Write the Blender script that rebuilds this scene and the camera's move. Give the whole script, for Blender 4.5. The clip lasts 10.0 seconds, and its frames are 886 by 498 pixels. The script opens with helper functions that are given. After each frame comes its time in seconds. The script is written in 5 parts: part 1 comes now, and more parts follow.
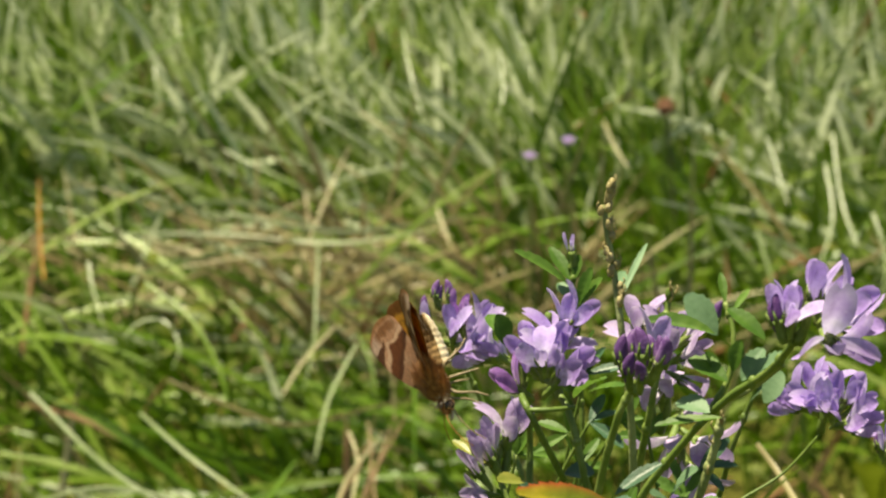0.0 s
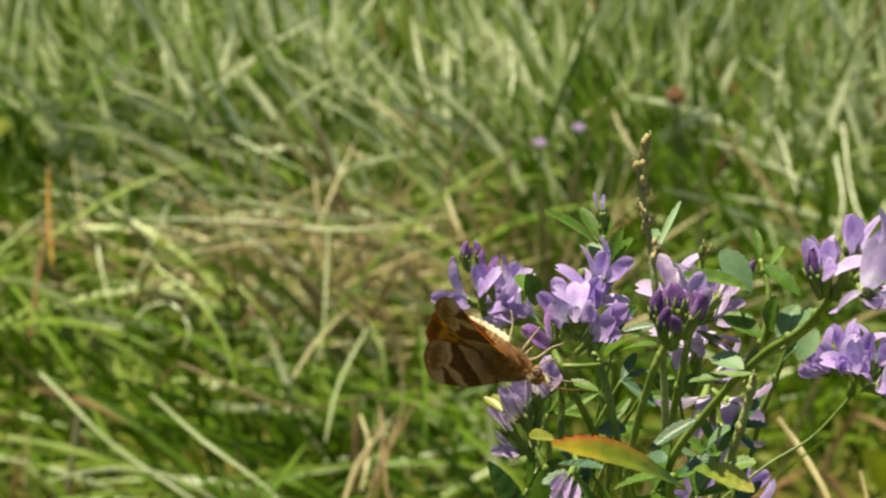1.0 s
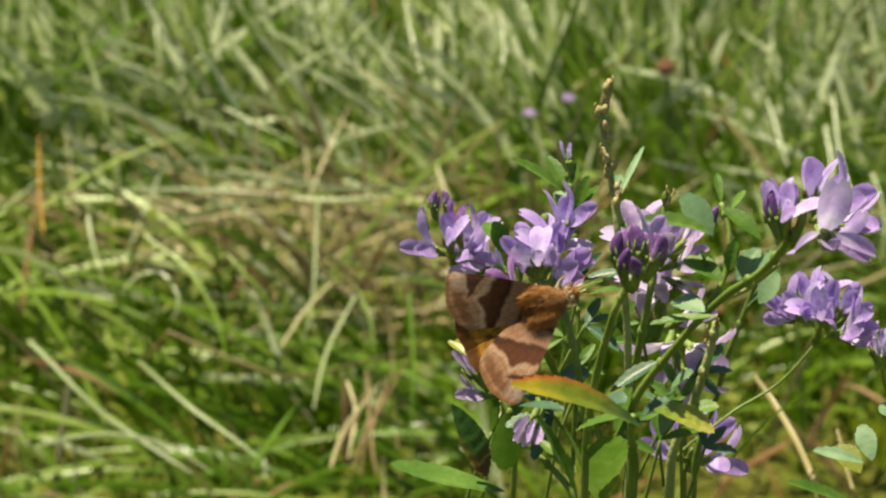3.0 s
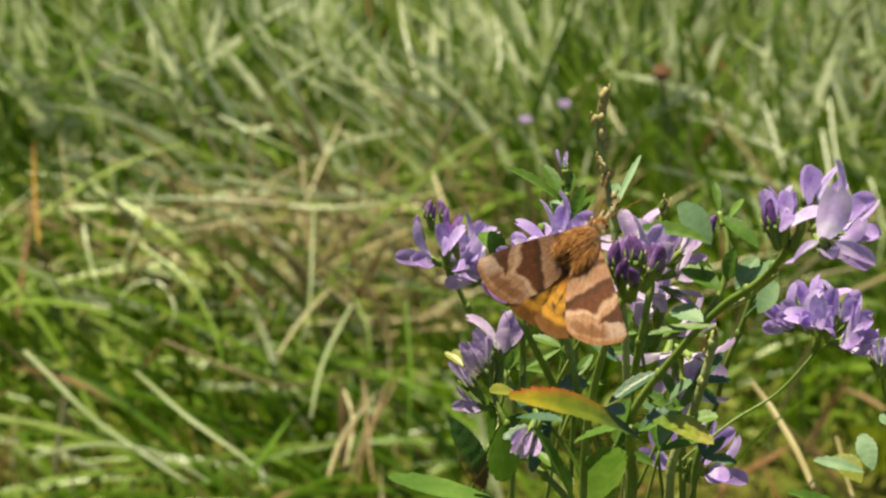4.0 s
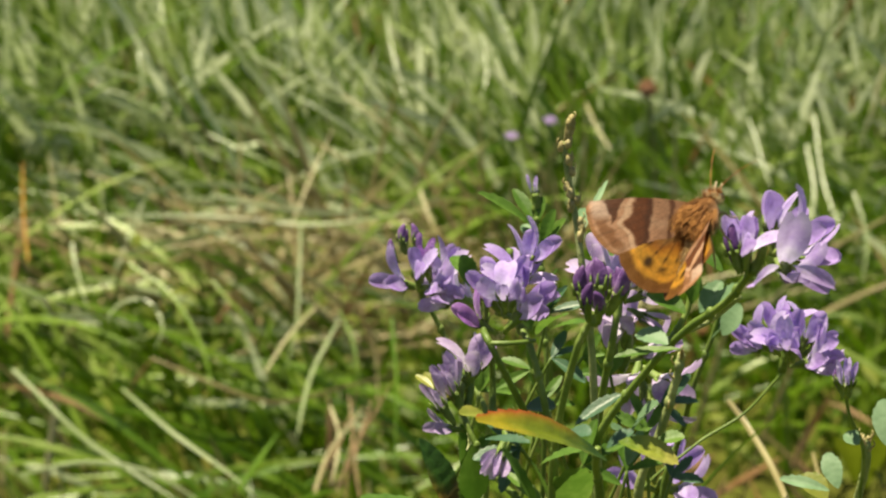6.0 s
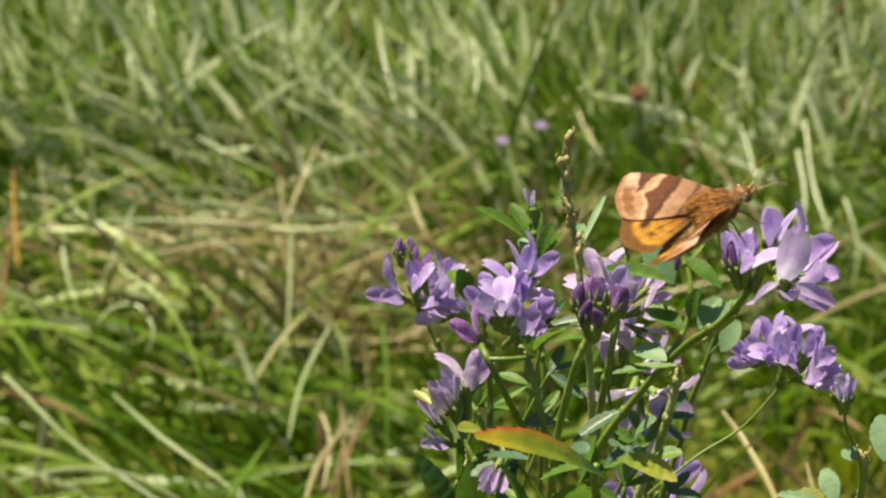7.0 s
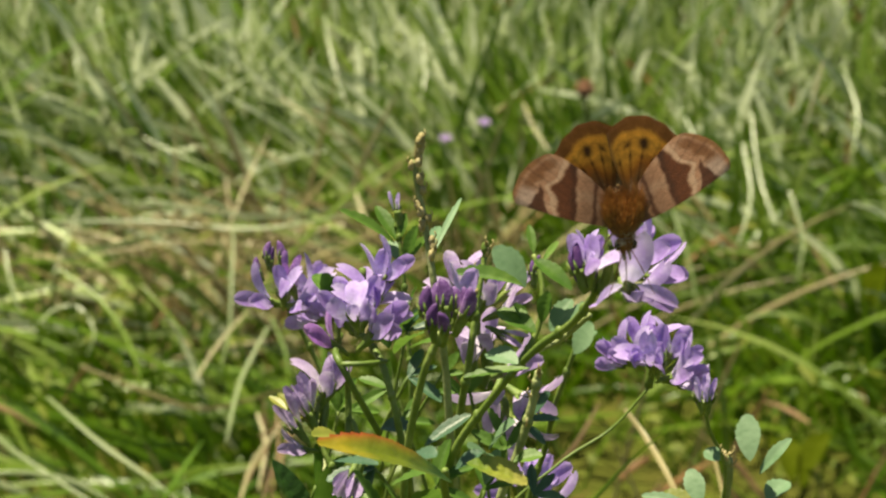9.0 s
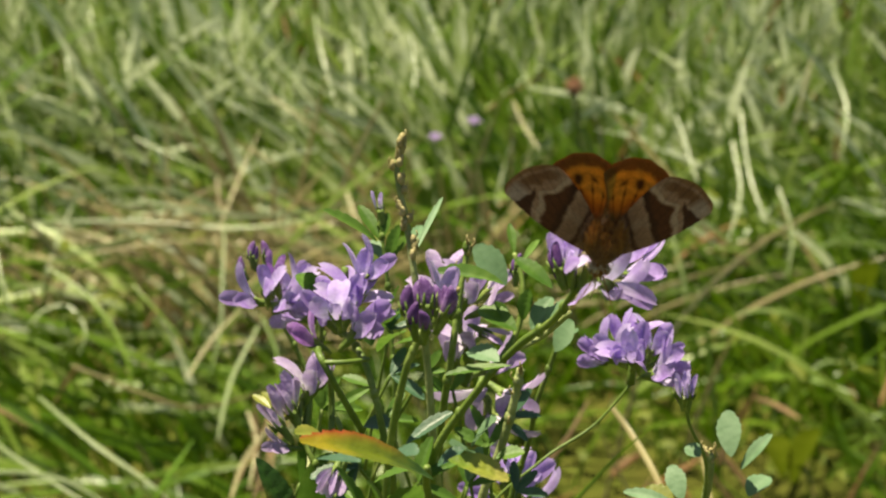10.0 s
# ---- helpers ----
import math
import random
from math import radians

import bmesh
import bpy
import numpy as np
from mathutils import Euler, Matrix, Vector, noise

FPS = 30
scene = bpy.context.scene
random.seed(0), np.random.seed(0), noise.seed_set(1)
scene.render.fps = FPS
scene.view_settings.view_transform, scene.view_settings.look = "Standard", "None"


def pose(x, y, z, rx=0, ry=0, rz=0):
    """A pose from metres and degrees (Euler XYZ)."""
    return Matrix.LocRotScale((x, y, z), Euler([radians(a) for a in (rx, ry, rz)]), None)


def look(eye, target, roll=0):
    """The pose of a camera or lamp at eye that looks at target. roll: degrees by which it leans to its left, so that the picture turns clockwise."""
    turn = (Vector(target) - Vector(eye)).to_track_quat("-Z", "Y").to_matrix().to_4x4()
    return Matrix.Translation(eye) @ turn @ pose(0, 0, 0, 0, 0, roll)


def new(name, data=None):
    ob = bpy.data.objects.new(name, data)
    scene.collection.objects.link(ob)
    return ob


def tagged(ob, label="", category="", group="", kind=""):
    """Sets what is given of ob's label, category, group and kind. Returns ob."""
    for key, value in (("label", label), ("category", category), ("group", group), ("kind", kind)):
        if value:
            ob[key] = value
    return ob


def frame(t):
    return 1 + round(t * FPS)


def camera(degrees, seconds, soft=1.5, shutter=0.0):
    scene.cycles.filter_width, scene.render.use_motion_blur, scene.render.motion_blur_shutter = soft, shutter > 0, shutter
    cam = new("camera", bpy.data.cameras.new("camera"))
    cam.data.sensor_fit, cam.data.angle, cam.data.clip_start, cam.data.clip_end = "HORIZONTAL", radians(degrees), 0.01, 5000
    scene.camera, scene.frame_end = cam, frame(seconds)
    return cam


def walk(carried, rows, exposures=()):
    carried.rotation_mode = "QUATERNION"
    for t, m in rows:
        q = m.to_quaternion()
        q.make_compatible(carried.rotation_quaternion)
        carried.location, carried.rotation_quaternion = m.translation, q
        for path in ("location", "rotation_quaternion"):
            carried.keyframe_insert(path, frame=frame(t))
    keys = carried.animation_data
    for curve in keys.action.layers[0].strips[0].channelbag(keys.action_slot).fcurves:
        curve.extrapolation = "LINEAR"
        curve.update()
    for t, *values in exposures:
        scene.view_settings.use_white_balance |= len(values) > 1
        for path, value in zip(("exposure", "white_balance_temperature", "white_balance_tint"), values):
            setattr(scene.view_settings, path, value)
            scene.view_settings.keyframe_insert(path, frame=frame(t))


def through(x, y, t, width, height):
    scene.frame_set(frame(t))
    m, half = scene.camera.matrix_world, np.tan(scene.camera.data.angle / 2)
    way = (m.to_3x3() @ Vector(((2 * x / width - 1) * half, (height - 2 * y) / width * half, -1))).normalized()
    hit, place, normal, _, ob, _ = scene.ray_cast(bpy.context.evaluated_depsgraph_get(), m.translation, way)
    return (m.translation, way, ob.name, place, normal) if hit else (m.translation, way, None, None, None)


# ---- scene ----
cam = camera(12, 10.0, soft=2.3)
cam.data.dof.use_dof = True
cam.data.dof.focus_distance = 0.60
cam.data.dof.aperture_fstop = 100.0
PATH = [
    (0, (0.07443, -0.55005, 0.85741), (0.06097, 0.00870, 0.63921), 0.98),
    (0.5, (0.07173, -0.55011, 0.85494), (0.05811, 0.00882, 0.63720), 1.21),
    (1, (0.07000, -0.54977, 0.85058), (0.05656, 0.00898, 0.63237), 1.34),
    (1.5, (0.07198, -0.54575, 0.84758), (0.05808, 0.01239, 0.62785), 1.68),
    (2, (0.07605, -0.55014, 0.84759), (0.06184, 0.00749, 0.62657), 1.58),
    (2.5, (0.07530, -0.55701, 0.84796), (0.06141, 0.00064, 0.62696), 1.51),
    (4, (0.07532, -0.55052, 0.84637), (0.06228, 0.00755, 0.62640), 1.02),
    (4.5, (0.07732, -0.55269, 0.84938), (0.06466, 0.00553, 0.62976), 1.09),
    (5, (0.07864, -0.55707, 0.85170), (0.06595, 0.00157, 0.63316), 0.90),
    (5.5, (0.07939, -0.56027, 0.85134), (0.06651, -0.00156, 0.63300), 0.74),
    (7, (0.07730, -0.55817, 0.85348), (0.06686, 0.00066, 0.63529), 0.97),
    (7.5, (0.08234, -0.56071, 0.85304), (0.07239, -0.00191, 0.63476), 0.61),
    (8, (0.08700, -0.56184, 0.85246), (0.07726, -0.00312, 0.63399), 0.58),
    (8.5, (0.09003, -0.55785, 0.85186), (0.08092, 0.00076, 0.63306), 0.58),
    (9, (0.09528, -0.55464, 0.85379), (0.08726, 0.00397, 0.63495), 0.39),
    (9.5, (0.09576, -0.55562, 0.85564), (0.08857, 0.00295, 0.63667), 0.49),
    (10, (0.09713, -0.55908, 0.85568), (0.08993, -0.00056, 0.63658), 0.15),
]
walk(cam, [(t, look(eye, target, roll)) for t, eye, target, roll in PATH])

# ---- sky and sun ----
SUN_WAY = Vector((-0.26, 0.14, 0.95)).normalized()  # from the meadow to the sun
world = bpy.data.worlds.new("sky")
scene.world = world
world.use_nodes = True
wn = world.node_tree.nodes
sky = wn.new("ShaderNodeTexSky")
sky.sky_type = "NISHITA"
sky.sun_disc = False
sky.sun_elevation = math.asin(SUN_WAY.z)
sky.sun_rotation = math.atan2(SUN_WAY.x, SUN_WAY.y)
world.node_tree.links.new(sky.outputs[0], wn["Background"].inputs[0])
wn["Background"].inputs[1].default_value = 0.046
sun = new("sun", bpy.data.lights.new("sun", "SUN"))
sun.data.energy = 5.0
sun.data.angle = radians(0.55)
sun.data.color = (1.0, 0.94, 0.80)
sun.matrix_world = look(SUN_WAY * 3, (0, 0, 0))
scene.view_settings.exposure = 1.17
scene.view_settings.use_white_balance = True
scene.view_settings.white_balance_temperature = 7700
scene.view_settings.white_balance_tint = 3


# ---- materials ----
def material(name, dark, light, scale=400.0, rough=0.5, through=0.0, bump=0.1, spread=0.0, attribute=False, spec=0.5, sheen=0.0, fine=None):
    """A surface that varies between two colours by noise at two scales, with its own relief; through: how much light it lets pass."""
    m = bpy.data.materials.new(name)
    m.use_nodes = True
    n, link = m.node_tree.nodes, m.node_tree.links.new
    b = n["Principled BSDF"]
    co = n.new("ShaderNodeTexCoord")
    big, small = n.new("ShaderNodeTexNoise"), n.new("ShaderNodeTexNoise")
    for tex, s in ((big, scale), (small, fine or scale * 6)):
        tex.inputs["Scale"].default_value = s
        tex.inputs["Detail"].default_value = 3
        link(co.outputs["Object"], tex.inputs["Vector"])
    mixed = n.new("ShaderNodeMath")
    mixed.operation = "MULTIPLY_ADD"
    link(small.outputs[0], mixed.inputs[0])
    mixed.inputs[1].default_value = 0.45
    half = n.new("ShaderNodeMath")
    half.operation = "MULTIPLY_ADD"
    link(big.outputs[0], half.inputs[0])
    half.inputs[1].default_value = 1.1
    half.inputs[2].default_value = -0.28
    link(half.outputs[0], mixed.inputs[2])
    value = mixed
    if spread:
        info, geo = n.new("ShaderNodeObjectInfo"), n.new("ShaderNodeNewGeometry")
        both = n.new("ShaderNodeMath")
        both.operation = "ADD"
        link(info.outputs["Random"], both.inputs[0])
        link(geo.outputs["Random Per Island"], both.inputs[1])
        own = n.new("ShaderNodeMath")
        own.operation = "MULTIPLY_ADD"
        link(both.outputs[0], own.inputs[0])
        own.inputs[1].default_value = spread
        link(mixed.outputs[0], own.inputs[2])
        shift = n.new("ShaderNodeMath")
        shift.operation = "SUBTRACT"
        link(own.outputs[0], shift.inputs[0])
        shift.inputs[1].default_value = spread
        value = shift
    ramp = n.new("ShaderNodeValToRGB")
    stops = [dark, light] if len(dark) == 3 and not isinstance(dark[0], tuple) else list(dark) + [light]
    e = ramp.color_ramp.elements
    e[0].position, e[1].position = 0.2, 0.85
    e[0].color, e[1].color = (*stops[0], 1), (*stops[-1], 1)
    for k, c in enumerate(stops[1:-1]):
        e.new(0.2 + 0.65 * (k + 1) / (len(stops) - 1)).color = (*c, 1)
    link(value.outputs[0], ramp.inputs[0])
    colour = ramp.outputs[0]
    if attribute:
        at, mul = n.new("ShaderNodeAttribute"), n.new("ShaderNodeMix")
        at.attribute_name = "tone"
        mul.data_type, mul.blend_type = "RGBA", "MULTIPLY"
        mul.inputs[0].default_value = 1.0
        link(at.outputs["Color"], mul.inputs[6])
        link(colour, mul.inputs[7])
        colour = mul.outputs[2]
    link(colour, b.inputs["Base Color"])
    b.inputs["Roughness"].default_value = rough
    b.inputs["Specular IOR Level"].default_value = spec
    b.inputs["Sheen Weight"].default_value = sheen
    if bump:
        bm = n.new("ShaderNodeBump")
        bm.inputs["Strength"].default_value = bump
        bm.inputs["Distance"].default_value = 0.0004
        link(small.outputs[0], bm.inputs["Height"])
        link(bm.outputs[0], b.inputs["Normal"])
    if through:
        tr, mix = n.new("ShaderNodeBsdfTranslucent"), n.new("ShaderNodeMixShader")
        link(colour, tr.inputs[0])
        mix.inputs[0].default_value = through
        link(b.outputs[0], mix.inputs[1])
        link(tr.outputs[0], mix.inputs[2])
        link(mix.outputs[0], n["Material Output"].inputs[0])
    return m


SOIL = material("soil", (0.040, 0.056, 0.006), (0.090, 0.084, 0.018), 25, 0.95, bump=0.6, spec=0.1, fine=220)
GRASS = material("grass", ((0.046, 0.108, 0.003), (0.080, 0.162, 0.006), (0.140, 0.225, 0.020)), (0.29, 0.37, 0.10), 9, 0.36, 0.36, 0.0, spread=0.45, spec=0.40, fine=60)
# next two: pale green, with whitish sun and sky sheen mixed into the colour
GRASS_PALE = material("grass_pale", ((0.110, 0.190, 0.026), (0.225, 0.305, 0.080)), (0.61, 0.66, 0.46), 9, 0.22, 0.32, 0.0, spread=0.6, spec=0.95, fine=60)
BLADE = material("blade", ((0.150, 0.205, 0.066), (0.240, 0.295, 0.135)), (0.44, 0.49, 0.30), 12, 0.32, 0.34, 0.0, spread=0.3, spec=0.55, fine=70)
STRAW_ORANGE = material("straw_orange", ((0.34, 0.13, 0.015), (0.46, 0.22, 0.03)), (0.58, 0.34, 0.07), 40, 0.5, 0.25, 0.0, fine=160)
STRAW = material("straw", ((0.17, 0.130, 0.050), (0.28, 0.240, 0.110)), (0.48, 0.44, 0.27), 14, 0.45, 0.25, 0.0, spread=0.35, spec=0.4, fine=90)
STRAW_RUST = material("straw_rust", ((0.11, 0.050, 0.016), (0.21, 0.105, 0.040)), (0.38, 0.24, 0.13), 30, 0.55, 0.25, 0.0, spread=0.35, spec=0.3, fine=120)
STRAW_BROWN = material("straw_brown", ((0.09, 0.052, 0.018), (0.16, 0.100, 0.042)), (0.27, 0.19, 0.10), 30, 0.6, 0.2, 0.0, spread=0.3, fine=140)
HERB = material("herb", ((0.050, 0.072, 0.003), (0.080, 0.110, 0.006)), (0.13, 0.16, 0.015), 20, 0.6, 0.36, 0.0, spread=0.4, spec=0.25, fine=120)
STEM = material("stem", ((0.075, 0.130, 0.018), (0.130, 0.200, 0.032)), (0.24, 0.30, 0.08), 260, 0.5, 0.16, 0.35, spread=0.15)
STEM_PALE = material("stem_pale", ((0.17, 0.215, 0.070), (0.28, 0.325, 0.125)), (0.44, 0.46, 0.23), 300, 0.6, 0.16, 0.5)
STEM_RUST = material("stem_rust", ((0.085, 0.115, 0.032), (0.150, 0.160, 0.060)), (0.27, 0.22, 0.12), 420, 0.6, 0.08, 0.5)
LEAF = material("leaf", ((0.052, 0.125, 0.014), (0.096, 0.190, 0.028)), (0.17, 0.27, 0.055), 170, 0.5, 0.40, 0.25, spread=0.25, spec=0.35)
LEAF_GREY = material("leaf_grey", ((0.095, 0.180, 0.085), (0.150, 0.250, 0.135)), (0.23, 0.335, 0.205), 150, 0.55, 0.3, 0.25, spread=0.2, spec=0.35)
LEAF_BLUE = material("leaf_blue", ((0.028, 0.075, 0.035), (0.050, 0.115, 0.060)), (0.09, 0.17, 0.10), 190, 0.45, 0.22, 0.25, spread=0.2)
LEAF_YELLOW = material("leaf_yellow", ((0.13, 0.17, 0.020), (0.22, 0.235, 0.040)), (0.33, 0.30, 0.07), 160, 0.45, 0.35, 0.25)
LEAF_AGED = material("leaf_aged", (0.7, 0.7, 0.7), (1.0, 1.0, 1.0), 300, 0.45, 0.36, 0.3, attribute=True)
PETAL = material("petal", ((0.335, 0.205, 0.575), (0.465, 0.335, 0.705)), (0.62, 0.51, 0.82), 210, 0.55, 0.42, 0.25, spread=0.25, spec=0.25, attribute=True)
PETAL_FADED = material("petal_faded", ((0.335, 0.225, 0.480), (0.490, 0.370, 0.630)), (0.66, 0.55, 0.77), 260, 0.6, 0.38, 0.3, spread=0.2, spec=0.25, attribute=True)
PETAL_DEEP = material("petal_deep", ((0.230, 0.085, 0.340), (0.380, 0.180, 0.520)), (0.58, 0.36, 0.72), 240, 0.5, 0.32, 0.3, spread=0.2, spec=0.3, attribute=True)
PETAL_BUD = material("petal_bud", ((0.072, 0.024, 0.115), (0.155, 0.070, 0.240)), (0.36, 0.22, 0.48), 330, 0.5, 0.2, 0.35, spread=0.3, spec=0.3)
CALYX = material("calyx", ((0.100, 0.170, 0.030), (0.175, 0.260, 0.052)), (0.30, 0.37, 0.10), 420, 0.55, 0.25, 0.4, spread=0.2)
HOOK = material("seed_hook", ((0.25, 0.200, 0.08), (0.44, 0.37, 0.17)), (0.68, 0.59, 0.35), 700, 0.6, 0.3, 0.3)
WING = material("wing_scales", (0.74, 0.72, 0.70), (1.0, 1.0, 1.0), 900, 0.65, 0.05, 0.5, spec=0.2, attribute=True, fine=6000)
WING_HIND = material("hindwing_scales", (0.74, 0.72, 0.70), (1.0, 1.0, 1.0), 900, 0.65, 0.50, 0.4, spec=0.2, attribute=True, fine=6000)
FUR = material("fur", ((0.17, 0.062, 0.014), (0.31, 0.130, 0.030)), (0.46, 0.23, 0.07), 1500, 0.75, 0.2, 0.1, spread=0.3, spec=0.2, sheen=0.2)
FUR_DARK = material("fur_dark", ((0.12, 0.070, 0.026), (0.22, 0.130, 0.048)), (0.38, 0.240, 0.100), 1500, 0.75, 0.12, 0.3, spread=0.3, spec=0.2, sheen=0.2)
FUR_PALE = material("fur_pale", ((0.42, 0.33, 0.20), (0.58, 0.48, 0.32)), (0.74, 0.66, 0.48), 1500, 0.75, 0.12, 0.3, spread=0.3, spec=0.2, sheen=0.3)
HORN = material("horn", (0.020, 0.014, 0.010), (0.09, 0.06, 0.04), 1800, 0.25, bump=0.1)
LIMB = material("limb", (0.15, 0.10, 0.055), (0.38, 0.29, 0.17), 1500, 0.5, bump=0.2)
BROWN_HEAD = material("brown_head", ((0.10, 0.045, 0.020), (0.22, 0.10, 0.05)), (0.40, 0.22, 0.12), 300, 0.8, 0.1, 0.5)


# ---- mesh helpers ----
def part(name, bm, mats, parent=None, label="", smooth=True):
    """One mesh object from a bmesh, in the space of the place, under a thing or a part."""
    me = bpy.data.meshes.new(name)
    bm.to_mesh(me)
    bm.free()
    for m in mats if isinstance(mats, (list, tuple)) else [mats]:
        me.materials.append(m)
    if smooth:
        me.polygons.foreach_set("use_smooth", [True] * len(me.polygons))
    ob = new(name, me)
    if parent:
        ob.parent = parent
        if parent.type == "EMPTY":
            ob.matrix_parent_inverse = Matrix.Translation(-parent.location)
    return tagged(ob, label) if label else ob


def thing(name, base, label, category, group="", kind=""):
    ob = new(name)
    ob.empty_display_size = 0.01
    ob.location = base
    return tagged(ob, label, category, group, kind)


def spline(points, steps=6):
    """Points along a smooth curve through the given ones, with slopes that suit uneven distances."""
    p = [Vector(q) for q in points]
    gap = [max(1e-6, (b - a).length) for a, b in zip(p, p[1:])]
    slope = [(p[1] - p[0]) / gap[0]]
    for k in range(1, len(p) - 1):
        slope.append((p[k + 1] - p[k - 1]).normalized())
    slope.append((p[-1] - p[-2]) / gap[-1])
    out = []
    for k in range(len(p) - 1):
        for j in range(steps):
            u = j / steps
            h = (2 * u**3 - 3 * u * u + 1, u**3 - 2 * u * u + u, 3 * u * u - 2 * u**3, u**3 - u * u)
            out.append(p[k] * h[0] + slope[k] * gap[k] * h[1] + p[k + 1] * h[2] + slope[k + 1] * gap[k] * h[3])
    return out + [p[-1]]


def tube(bm, path, r0, r1, sides=7, rough=0.0, mat=0):
    """A tapered tube along a path of points."""
    rings = []
    side = Vector((1, 0, 0))
    for k, c in enumerate(path):
        ahead = (path[min(k + 1, len(path) - 1)] - path[max(k - 1, 0)]).normalized()
        a = (side - ahead * side.dot(ahead)).normalized()
        b = ahead.cross(a)
        side = a
        r = r0 + (r1 - r0) * k / max(1, len(path) - 1)
        r *= 1 + rough * noise.noise(c * 700)
        rings.append([bm.verts.new(c + r * (a * math.cos(q) + b * math.sin(q))) for q in [2 * math.pi * i / sides for i in range(sides)]])
    for lo, hi in zip(rings, rings[1:]):
        for i in range(sides):
            bm.faces.new((lo[i], lo[(i + 1) % sides], hi[(i + 1) % sides], hi[i])).material_index = mat
    for ring in (rings[0][::-1], rings[-1]):
        bm.faces.new(ring).material_index = mat


def ball(bm, centre, radii, turn=None, seg=10, lumps=0.0, mat=0):
    m = Matrix.Translation(centre) @ (turn or Matrix()) @ Matrix.Diagonal((*radii, 1))
    made = bmesh.ops.create_uvsphere(bm, u_segments=seg, v_segments=max(5, seg * 2 // 3), radius=1, matrix=m)["verts"]
    for v in made:
        if lumps:
            v.co += (v.co - Vector(centre)) * lumps * noise.noise(v.co * 1500)
        for f in v.link_faces:
            f.material_index = mat


UP_IN_VIEW, TO_VIEWER = Vector((0, 0.364, 0.931)), Vector((0, -0.931, 0.364))


def way(angle, tilt):
    """A direction in the leaning plane of the bush: degrees from its right hand side upwards, and degrees out of that plane to the south."""
    a, b = radians(angle), radians(tilt)
    return (Vector((1, 0, 0)) * math.cos(a) + UP_IN_VIEW * math.sin(a)) * math.cos(b) + TO_VIEWER * math.sin(b)


def frame_of(place, along, top):
    """The pose whose y goes along and whose z lies nearest to top."""
    y = Vector(along).normalized()
    z = Vector(top)
    z = (z - y * z.dot(y)).normalized()
    x = y.cross(z)
    m = Matrix((x, y, z)).transposed().to_4x4()
    return Matrix.Translation(place) @ m


# ---- ground ----
def build_ground():
    bm = bmesh.new()
    xs = [-90, -30, -8, -3, -1.5] + [-1 + k * 0.05 for k in range(41)] + [1.5, 3, 8, 30, 90]
    ys = [-60, -20, -6, -2] + [-1 + k * 0.06 for k in range(70)] + [4, 6, 12, 40, 140]
    rows = [[bm.verts.new((x, y, 0.02 * noise.noise(Vector((x * 3, y * 3, 0))) + 0.006 * noise.noise(Vector((x * 15, y * 15, 4))) - 0.012)) for x in xs] for y in ys]
    for lo, hi in zip(rows, rows[1:]):
        for k in range(len(xs) - 1):
            bm.faces.new((lo[k], lo[k + 1], hi[k + 1], hi[k]))
    ob = part("ground", bm, SOIL)
    tagged(ob, "dark mossy soil under the meadow grass", "ground", kind="structure")


def ribbon(verts, faces, path, width, face_way, twist=0.0, fold=0.25):
    """A grass blade along a path: widest in its first half, folded along its midrib."""
    start = len(verts)
    last = len(path) - 1
    for k, c in enumerate(path):
        ahead = (path[min(k + 1, last)] - path[max(k - 1, 0)]).normalized()
        q = twist * k / last
        side = ahead.cross(face_way)
        if side.length < 1e-3:
            side = Vector((1, 0, 0))
        side.normalize()
        over = side.cross(ahead)
        side = side * math.cos(q) + over * math.sin(q)
        over = side.cross(ahead)
        u = k / last
        w = 0.5 * width * (0.55 + 0.9 * u - 0.5 * u * u) * (1 - u**3.5) + 0.00015
        verts += [c - side * w, c + over * w * fold, c + side * w]
        if k:
            a = start + 3 * k
            faces += [(a - 3, a - 2, a + 1, a), (a - 2, a - 1, a + 2, a + 1)]


def blade_path(root, lean, length, droop, steps=7):
    """A blade that rises from its root, leans and bends over."""
    pts, p, d = [], Vector(root), (Vector((0, 0, 1)) + lean).normalized()
    for k in range(steps):
        pts.append(p.copy())
        p = p + d * (length / (steps - 1))
        flat = Vector((lean.x, lean.y, 0))
        d = (d + flat * droop * 0.5 - Vector((0, 0, droop * 0.28)) * k / steps).normalized()
        if p.z < 0.012:
            p.z = 0.012
            d.z = max(d.z, 0.0)
    return pts


def mesh_thing(name, verts, faces, mat, label, category):
    me = bpy.data.meshes.new(name)
    me.from_pydata([tuple(v) for v in verts], [], faces)
    me.materials.append(mat)
    me.polygons.foreach_set("use_smooth", [True] * len(faces))
    return tagged(new(name, me), label, category, kind="stuff")


